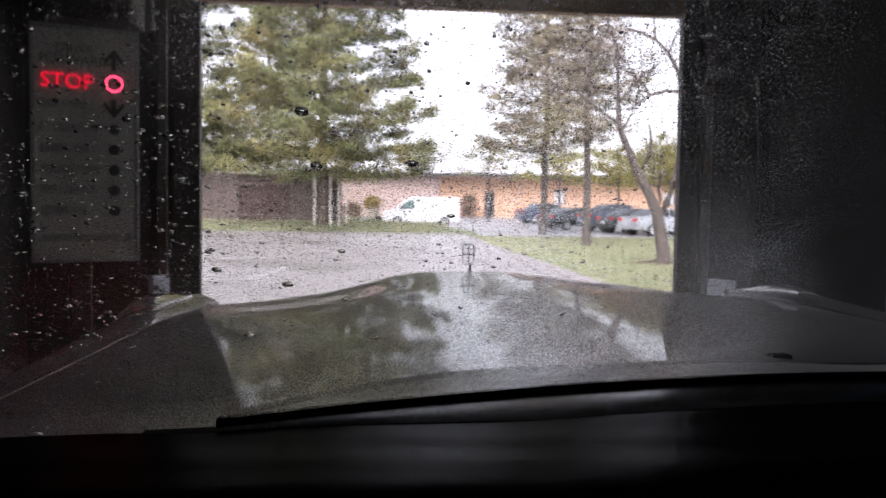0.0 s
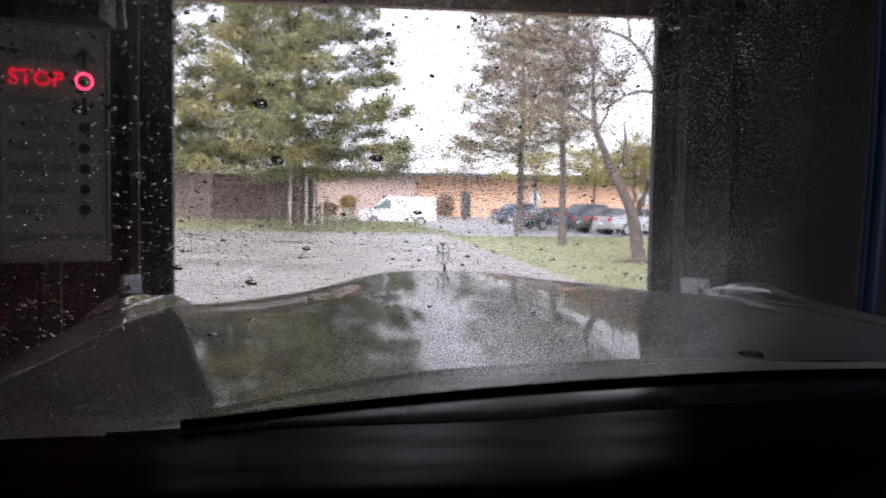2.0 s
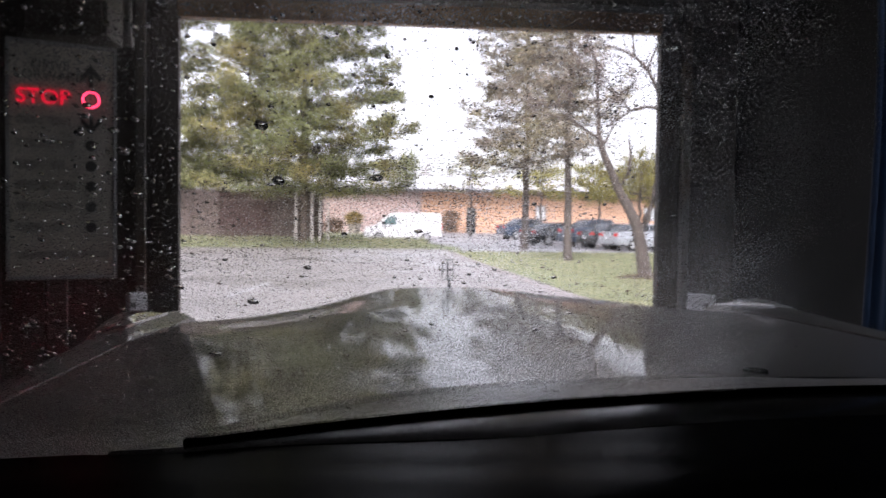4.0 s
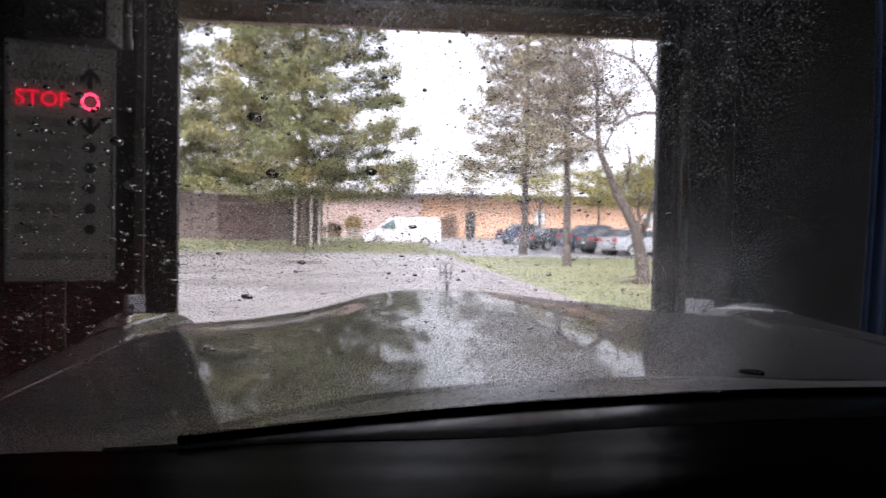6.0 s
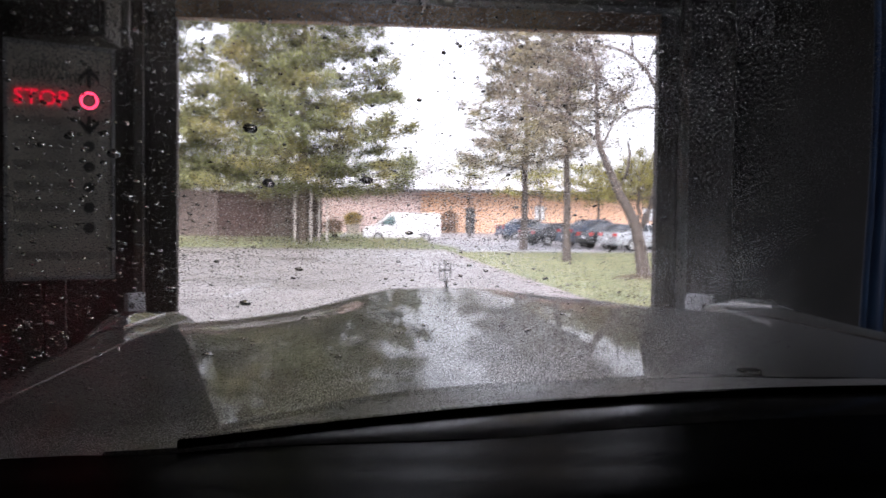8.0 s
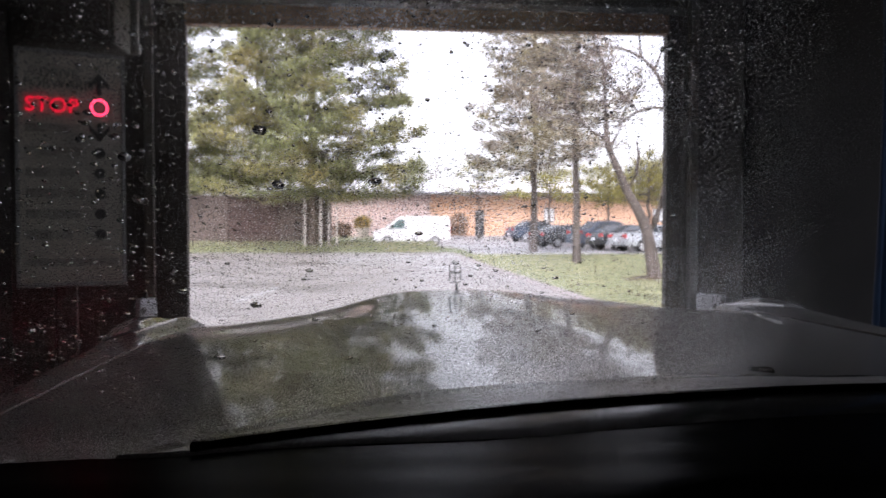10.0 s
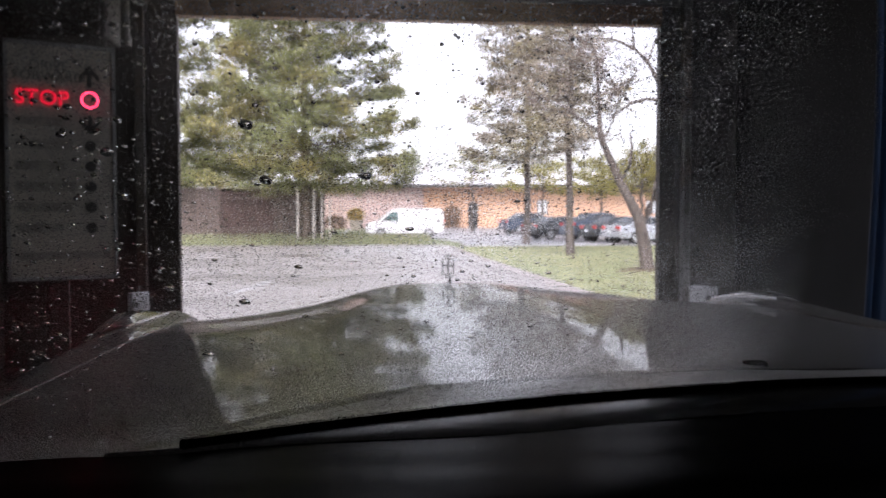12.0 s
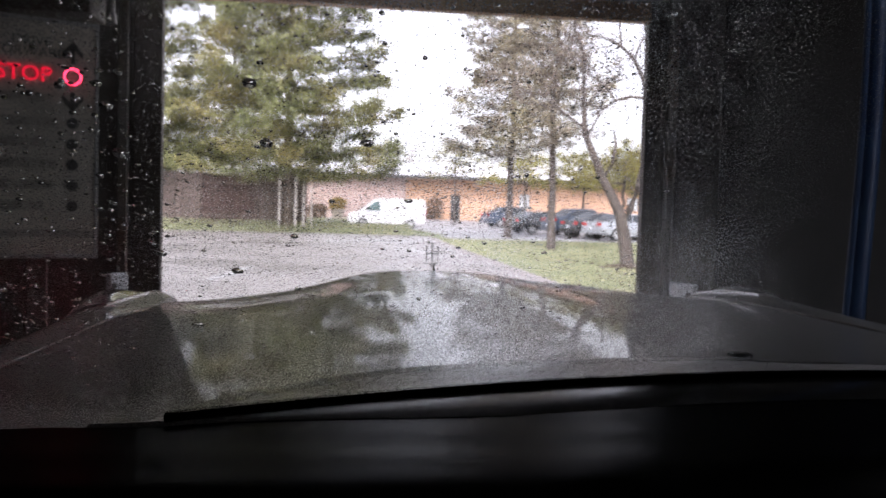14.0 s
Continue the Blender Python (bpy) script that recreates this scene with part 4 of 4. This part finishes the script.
part("fascia", boxed(-8.2, 55.4, -1.36, -1.25, EAVE - 0.22, EAVE + 0.10), M_DARK_TRIM, rf)
for x in (2.0, 9.5, 16.5, 24.0):
    part("roof_vent", boxed(x, x + 0.9, 2.5, 3.4, EAVE + 0.5, EAVE + 1.6, 0.05), M_ROOF, rf)
x0, x1, _, z1 = HOLES[0]
dr = part("door", boxed(x0 + 0.03, x1 - 0.03, 0.12, 0.17, 0.02, z1 - 0.02), M_WINDOW, bl, "dark glazed entrance door")
part("frame", box(box(boxed(x0, x0 + 0.08, 0.06, 0.118, 0, z1), x1 - 0.08, x1, 0.06, 0.118, 0, z1), x0 + 0.081, x1 - 0.081, 0.06, 0.118, z1 - 0.09, z1), M_DARK_TRIM, dr)
part("handle", tube(bmesh.new(), [(x0 + 0.15, 0.07, 0.9), (x0 + 0.15, 0.07, 1.3)], 0.015, 6), M_RIM, dr)
for x0, x1, z0, z1 in HOLES[1:]:
    wi = part("window", boxed(x0 + 0.06, x1 - 0.06, 0.14, 0.17, z0 + 0.06, z1 - 0.06), M_WINDOW_PALE, bl)
    part("frame", box(box(box(boxed(x0, x0 + 0.06, 0.1, 0.17, z0, z1), x1 - 0.06, x1, 0.1, 0.17, z0, z1), x0 + 0.061, x1 - 0.061, 0.1, 0.17, z0, z0 + 0.06),
                      x0 + 0.061, x1 - 0.061, 0.1, 0.17, z1 - 0.06, z1), M_DARK_TRIM, wi)
    part("sill", boxed(x0 - 0.05, x1 + 0.05, -0.06, 0.1, z0 - 0.07, z0 - 0.002), M_STONE, wi)


# ---------------------------------------------------------------- board fence enclosure
fn_ = thing("board_fence", pose(0, 43.9, 0.16), "weathered brown board enclosure with a dark double gate", "fence")
FX0, FX1, FH = -16.0, -2.0, 2.66
part("rail", boxed(FX0, FX1, 0.03, 0.09, 0.35, 0.47), M_FENCE, fn_)
part("rail", boxed(FX0, FX1, 0.03, 0.09, 2.0, 2.12), M_FENCE, fn_)
GATE = (-7.2, -4.5)
for x in (GATE[0] - 0.16, GATE[1], -10.5, -13.2, -2.2):
    part("post", boxed(x, x + 0.16, -0.06, 0.10, -0.3, FH + 0.1, 0.01), M_FENCE, fn_)
part("back_wall", boxed(FX0, FX1, 3.0, 3.1, -0.3, FH), M_FENCE, fn_)
part("gate_header", boxed(GATE[0], GATE[1], -0.04, 0.06, 2.18, 2.36, 0.008), M_FENCE_DOOR, fn_)


# ---------------------------------------------------------------- pale posts by the pine
for x, w, h in ((-3.15, 0.12, 2.55), (-2.35, 0.13, 2.5), (-1.95, 0.10, 2.3), (-1.55, 0.09, 2.0)):
    po = thing("gate_post", pose(*gz(x, 42.3, -0.02)), "pale weathered post standing beside the pine trunk", "post", "pale posts by the pine")
    part("shaft", boxed(-w / 2, w / 2, -w / 2, w / 2, 0, h, 0.012), M_POST, po)
    part("cap", boxed(-w / 2 - 0.015, w / 2 + 0.015, -w / 2 - 0.015, w / 2 + 0.015, h, h + 0.04, 0.008), M_POST, po)


# ---------------------------------------------------------------- shrubs and planter
def shrub(name, base, r, h, material, label, n=420):
    sh = thing(name, pose(*base), label, "shrub")
    bm = bmesh.new()
    for _ in range(9):
        a = rng.uniform(0, math.tau)
        tube(bm, [(0, 0, -0.05), (math.cos(a) * r * 0.4, math.sin(a) * r * 0.4, h * 0.5), (math.cos(a) * r * 0.7, math.sin(a) * r * 0.7, h * 0.85)], [0.03, 0.02, 0.008], 5, False)
    part("stems", bm, M_BARK, sh)
    centres = []
    for _ in range(n):
        a, e = rng.uniform(0, math.tau), rng.uniform(0.05, 1)
        rr = r * math.sin(math.acos(min(1, abs(2 * e - 1)))) * rng.uniform(0.5, 1.0) if e > 0.5 else r * rng.uniform(0.4, 0.95)
        centres.append((math.cos(a) * rr, math.sin(a) * rr, h * e))
    v, f = tufts(centres, 6, 0.06, 0.16, 0.03)
    mesh_np("leaves", v, f, material, sh)
    return sh


shrub("shrub", gz(8.55, 78.2), 1.0, 2.1, M_SHRUB, "round brown leafless shrub beside the entrance")
pl = thing("planter", pose(*gz(-0.35, 60)), "pale stone planter pot", "planter")
bm = bmesh.new()
tube(bm, [(0, 0, -0.03), (0, 0, 0.1), (0, 0, 0.55), (0, 0, 0.62)], [0.32, 0.36, 0.48, 0.50], 16)
part("pot", bm, M_STONE, pl)
part("rim", tube(bmesh.new(), [(0, 0, 0.62), (0, 0, 0.70)], 0.54, 16), M_STONE, pl)
shrub("potted_shrub", (-0.35, 60, ground_z(-0.35, 60) + 0.66), 0.62, 0.85, M_SHRUB_YELLOW, "yellow-brown grassy plant in a stone planter", 260)
shrub("shrub", gz(-1.9, 62), 0.8, 1.0, M_SHRUB, "low brown shrub near the planter", 260)

# ---------------------------------------------------------------- vehicles in the lot


def profile_body(name, prof, half, material, parent, inset=0.10, label=""):
    """A vehicle shell: a side profile (x, z) swept across, narrower at the top."""
    top = max(z for _, z in prof)
    low = min(z for _, z in prof)
    bm = bmesh.new()
    rows = []
    for s in (-1, -0.92, 0.92, 1):
        row = []
        for x, z in prof:
            t = (z - low) / (top - low)
            w = half - inset * max(0, t - 0.45) / 0.55
            shrink = 0.985 if abs(s) == 1 else 1
            row.append(bm.verts.new((x * shrink, s * w, low + (z - low) * (0.975 if abs(s) == 1 else 1))))
        rows.append(row)
    n = len(prof)
    for a, b in zip(rows, rows[1:]):
        for k in range(n):
            bm.faces.new((a[k], a[(k + 1) % n], b[(k + 1) % n], b[k]))
    bm.faces.new(rows[0])
    bm.faces.new(rows[-1][::-1])
    return part(name, bm, material, parent, label)


def side_window(parent, pts, half, side, material, inset, low, top, name="side_window"):
    bm = bmesh.new()
    ring = []
    for off in (0.012, 0.0):
        vs = []
        for x, z in pts:
            t = (z - low) / (top - low)
            w = half - inset * max(0, t - 0.45) / 0.55
            vs.append(bm.verts.new((x, side * (w + off), z)))
        ring.append(vs)
    n = len(pts)
    bm.faces.new(ring[0])
    bm.faces.new(ring[1])
    for k in range(n):
        bm.faces.new((ring[0][k], ring[0][(k + 1) % n], ring[1][(k + 1) % n], ring[1][k]))
    return part(name, bm, material, parent)


def wheels(parent, xs, half, r):
    for x in xs:
        for s in (-1, 1):
            w = part("wheel", tube(bmesh.new(), [(x, s * (half - 0.20), r), (x, s * (half + 0.015), r)], r, 20), M_TYRE, parent)
            part("rim", tube(bmesh.new(), [(x, s * (half + 0.016), r), (x, s * (half + 0.03), r)], r * 0.66, 14), M_RIM, w)


def sedan(paint, label, tall=1.0):
    """A parked car, nose towards +x."""
    c = thing("parked_car", Matrix(), label, "car", "cars parked in the lot")
    T = 1.46 * tall
    prof = [(-2.35, 0.35), (-2.40, 0.65), (-2.33, 1.0 * tall), (-1.65, 1.04 * tall), (-0.95, T - 0.03), (-0.2, T), (0.45, T - 0.05), (1.25, 1.02 * tall), (2.2, 0.85 * tall), (2.38, 0.6), (2.36, 0.32), (0, 0.25)]
    profile_body("body", prof, 0.90, paint, c, 0.22)
    for s in (-1, 1):
        side_window(c, [(-1.5, 1.07 * tall), (-0.95, T - 0.10), (-0.32, T - 0.07), (-0.32, 1.03 * tall)], 0.90, s, M_WINDOW, 0.22, 0.25, T)
        side_window(c, [(-0.25, 1.03 * tall), (-0.25, T - 0.07), (0.42, T - 0.11), (1.05, 1.03 * tall)], 0.90, s, M_WINDOW, 0.22, 0.25, T)
        part("tail_lamp", boxed(-2.41, -2.30, s * 0.62 - 0.17, s * 0.62 + 0.17, 0.78 * tall, 0.94 * tall, 0.02), M_TAIL, c)
        part("headlamp", boxed(2.20, 2.34, s * 0.62 - 0.16, s * 0.62 + 0.16, 0.64 * tall, 0.76 * tall, 0.02), M_LAMP_LENS, c)
        part("mirror", boxed(0.75, 0.88, s * 0.98 - 0.09, s * 0.98 + 0.09, 1.0 * tall, 1.12 * tall, 0.02), paint, c)
    def rear_fn(a, b):
        x0, z0, x1, z1 = -1.63, 1.06 * tall, -1.0, T - 0.05
        hw = 0.66 - 0.08 * b
        return (x0 + (x1 - x0) * b - 0.015, -hw + 2 * hw * a, z0 + (z1 - z0) * b + 0.012)
    part("rear_window", sheet(rear_fn, 4, 3, 0.008), M_WINDOW, c)
    part("windscreen", sheet(lambda a, b: (1.22 - 0.73 * b + 0.015, (-0.66 + 0.08 * b) + 2 * (0.66 - 0.08 * b) * a, 1.05 * tall + (T - 1.13 * tall) * b + 0.012), 4, 3, 0.008), M_WINDOW, c)
    part("bumper", boxed(-2.46, -2.36, -0.85, 0.85, 0.36, 0.56, 0.03), paint, c)
    part("plate", boxed(-2.475, -2.462, -0.16, 0.16, 0.60, 0.70), M_WHITE_PLASTIC, c)
    wheels(c, (-1.42, 1.42), 0.90, 0.33)
    return c


PAINTS = [mat("silver_car_paint", (0.42, 0.44, 0.46), 0.3, 0.5, scale=5, coat=1), mat("black_car_paint", (0.02, 0.021, 0.023), 0.25, scale=5, coat=1),
          mat("navy_car_paint", (0.05, 0.07, 0.11), 0.3, 0.2, scale=5, coat=1), mat("dark_red_car_paint", (0.09, 0.02, 0.025), 0.3, scale=5, coat=1)]
SPOTS = [(15.3, 43.6, 20, 0, 1.0, "silver sedan parked at the lawn's edge"), (14.9, 46.6, 20, 1, 1.0, "black sedan parked in a row of cars"),
         (14.5, 49.6, 20, 2, 1.16, "dark blue tall car parked in a row of cars"), (12.9, 52.8, 20, 1, 1.0, "dark sedan parked in a row of cars"),
         (13.9, 58.5, 15, 3, 1.0, "dark red sedan parked in a row of cars"), (13.5, 66.0, 15, 2, 1.15, "dark blue tall car parked before the building")]
for x, y, yaw, pi, tall, label in SPOTS:
    c = sedan(PAINTS[pi], label, tall)
    c.matrix_world = pose(x, y, ground_z(x, y) + 0.016, 0, 0, yaw)

van = thing("van", pose(3.0, 57.9, ground_z(3, 57.9) + 0.016, 0, 0, 180), "white cargo van with teal-tinted cab windows", "van")
prof = [(-2.65, 0.4), (-2.68, 1.2), (-2.62, 1.93), (-2.45, 2.02), (0.55, 2.02), (0.9, 1.93), (1.85, 1.18), (2.55, 1.0), (2.66, 0.75), (2.66, 0.36), (0, 0.3)]
profile_body("body", prof, 0.95, M_VAN, van, 0.12)
for s in (-1, 1):
    side_window(van, [(0.45, 1.18), (0.5, 1.80), (0.85, 1.80), (1.55, 1.22)], 0.95, s, M_TEAL_GLASS, 0.12, 0.3, 2.02)
    part("headlamp", boxed(2.45, 2.62, s * 0.7 - 0.14, s * 0.7 + 0.14, 0.75, 0.93, 0.02), M_LAMP_LENS, van)
    part("tail_lamp", boxed(-2.70, -2.62, s * 0.84 - 0.06, s * 0.84 + 0.06, 0.9, 1.3, 0.01), M_TAIL, van)
    part("mirror", boxed(1.25, 1.40, s * 1.06 - 0.09, s * 1.06 + 0.09, 1.2, 1.42, 0.02), M_DARK_TRIM, van)
part("windscreen", sheet(lambda a, b: (1.80 - 0.84 * b + 0.02, -0.80 + 0.06 * b + 2 * (0.80 - 0.06 * b) * a, 1.23 + 0.66 * b + 0.02), 4, 3, 0.008), M_TEAL_GLASS, van)
part("bumper", boxed(2.62, 2.72, -0.9, 0.9, 0.36, 0.60, 0.03), M_DARK_TRIM, van)
part("door_seam", boxed(-0.52, -0.50, -0.957, 0.957, 0.5, 1.85), M_STONE, van)
wheels(van, (-1.6, 1.65), 0.95, 0.34)

# ---------------------------------------------------------------- rain on the windscreen


def drop_field(g, u, s, r, seg, rings, rise):
    """Closed water caps standing on the glass: vertices and triangles."""
    n = len(u)
    normal = np.array([0, 1.0, 1.6]) / math.hypot(1.0, 1.6)
    along = np.array([0, -1.6, 1.0]) / math.hypot(1.0, 1.6)
    across = np.array([1.0, 0, 0])
    z = 0.985 + s
    c = np.stack([u, 0.875 - 1.6 * (z - 0.99) + np.array([bow(q) for q in u]), z], 1) + normal * 0.0062
    ang = np.arange(seg) * 2 * np.pi / seg
    wob = 1 + g.normal(0, 0.07, (n, seg))
    stretch, tilt, tall = g.uniform(0.9, 1.25, (n, 1)), g.normal(0, 0.3, (n, 1)), g.uniform(*rise, n)
    a0, b0 = np.cos(ang) * wob * r[:, None], np.sin(ang) * wob * r[:, None] * stretch
    a, b = a0 * np.cos(tilt) - b0 * np.sin(tilt), a0 * np.sin(tilt) + b0 * np.cos(tilt)
    out = []
    for rr, hh in rings:
        out.append(c[:, None] + across * (a * rr)[..., None] + along * (b * rr)[..., None] + normal * (hh * r * tall)[:, None, None])
    out.append((c + normal * (r * tall)[:, None])[:, None])
    verts = np.concatenate(out, 1)
    per = verts.shape[1]
    tris = []
    for q in range(len(rings) - 1):
        for k in range(seg):
            j = (k + 1) % seg
            tris += [(q * seg + k, q * seg + j, (q + 1) * seg + j), (q * seg + k, (q + 1) * seg + j, (q + 1) * seg + k)]
    last = (len(rings) - 1) * seg
    tris += [(last + k, last + (k + 1) % seg, per - 1) for k in range(seg)]
    tris += [(0, k + 1, k) for k in range(1, seg - 1)]
    faces = (np.array(tris)[None] + (np.arange(n) * per)[:, None, None]).reshape(-1, 3)
    return verts.reshape(-1, 3), faces


def rain():
    """Fine mist, beads and a few heavy drops; the passenger's side of the glass is dry.
    Beads run finer up the glass, so they are sown by slope (h) and bearing (q) seen from the seat."""
    g = np.random.default_rng(7)
    ramp = lambda a, b, x: np.clip((x - a) / (b - a), 0, 1)  # noqa: E731
    dome = ((1.0, 0.0), (0.93, 0.36), (0.72, 0.70), (0.40, 0.92))

    def sow(n, want, size, spread, lo, hi, seg, rings, rise):
        q, h = g.uniform(-0.50, 0.62, n), g.uniform(-0.262, 0.34, n)
        keep = g.random(n) < want(q, h)
        q, h = q[keep], h[keep]
        reach = 0.579 / (1 + 1.6 * h)
        r = np.clip(g.lognormal(math.log(size), spread, len(q)), lo, hi) * reach
        return drop_field(g, q * reach - CX, 0.215 + h * reach, r, seg, rings, rise)

    def mist(q, h):
        low = ramp(-0.08, -0.13, h)
        patch = np.array([noise.noise(Vector((a * 5, b * 5, 3.0))) for a, b in zip(q, h)])
        d = 0.17 + 0.27 * ramp(-0.26, -0.12, q) + 0.20 * ramp(0.20, 0.36, q) + 0.55 * low * ramp(-0.30, 0.0, q)
        return d * (0.8 + 0.9 * patch) * (1 - ramp(0.44, 0.62, q))

    fields = [
        sow(230000, mist, 0.00054, 0.36, 0.00034, 0.0019, 5, ((1.0, 0.0), (0.70, 0.62)), (0.30, 0.60)),
        sow(8200, lambda q, h: (0.95 - 0.74 * ramp(-0.24, -0.10, q)) * (1 - 0.95 * ramp(0.34, 0.42, q)), 0.0015, 0.36, 0.0010, 0.0042, 12, dome, (0.34, 0.55)),
        sow(120, lambda q, h: (0.8 - 0.62 * ramp(-0.15, 0.05, q)) * (1 - ramp(0.2, 0.3, q)), 0.0048, 0.25, 0.0035, 0.0085, 18, dome, (0.30, 0.46)),
    ]
    verts, faces, base = [], [], 0
    for v, f in fields:
        verts.append(v)
        faces.append(f + base)
        base += len(v)
    return np.concatenate(verts), np.concatenate(faces)


dv, df = rain()
drops = mesh_np("rain_drops", dv, df, M_WATER, None, "", True)
drops.location = (CX, 0, 0)
tagged(drops, "fine rain drops beaded over the windscreen", "water drops", kind="stuff")

# ---------------------------------------------------------------- fence boards and gate boards, one by one
BW = 0.155
board = boxed(0.004, BW - 0.004, -0.012, 0.012, 0, FH)
board_mesh = bpy.data.meshes.new("board")
board.to_mesh(board_mesh)
board.free()
board_mesh.materials.append(M_FENCE)
gate_mesh = board_mesh.copy()
gate_mesh.materials.clear()
gate_mesh.materials.append(M_FENCE_DOOR)
x = FX0
while x < FX1 - 0.01:
    inside = GATE[0] - 0.01 <= x < GATE[1] - BW
    ob = new("board", gate_mesh if inside else board_mesh)
    ob.parent = fn_
    ob.location = (x, 0.016 + (0.05 if inside else 0) + rng.uniform(-0.003, 0.003), -0.12 + rng.uniform(-0.02, 0.02) - (0.35 if inside else 0))
    x += BW

# ---------------------------------------------------------------- grass blades
verts, faces = [], []
g2 = random.Random(5)


def blades(n, xr, yr, size):
    for _ in range(n):
        x, y = g2.uniform(*xr), g2.uniform(*yr)
        if x < drive_edge(y)[1] + 0.35 and y < 41:
            continue
        a = g2.uniform(0, math.tau)
        h = size * g2.uniform(0.5, 1.2)
        w = Vector((math.cos(a), math.sin(a), 0)) * 0.012 * size / 0.08
        p = Vector((x, y, ground_z(x, y) - 0.02))
        k = len(verts)
        verts.extend([p - w, p + w, p + Vector((g2.gauss(0, 0.35) * h, g2.gauss(0, 0.35) * h, h))])
        faces.append((k, k + 1, k + 2))


blades(52000, (3.3, 16), (8.5, 40.3), 0.08)
blades(9000, (-16, 3.5), (41.2, 43.6), 0.14)
tagged(raw("grass", verts, faces, M_GRASS), "short damp grass with dry straw-coloured blades", "grass", kind="stuff")
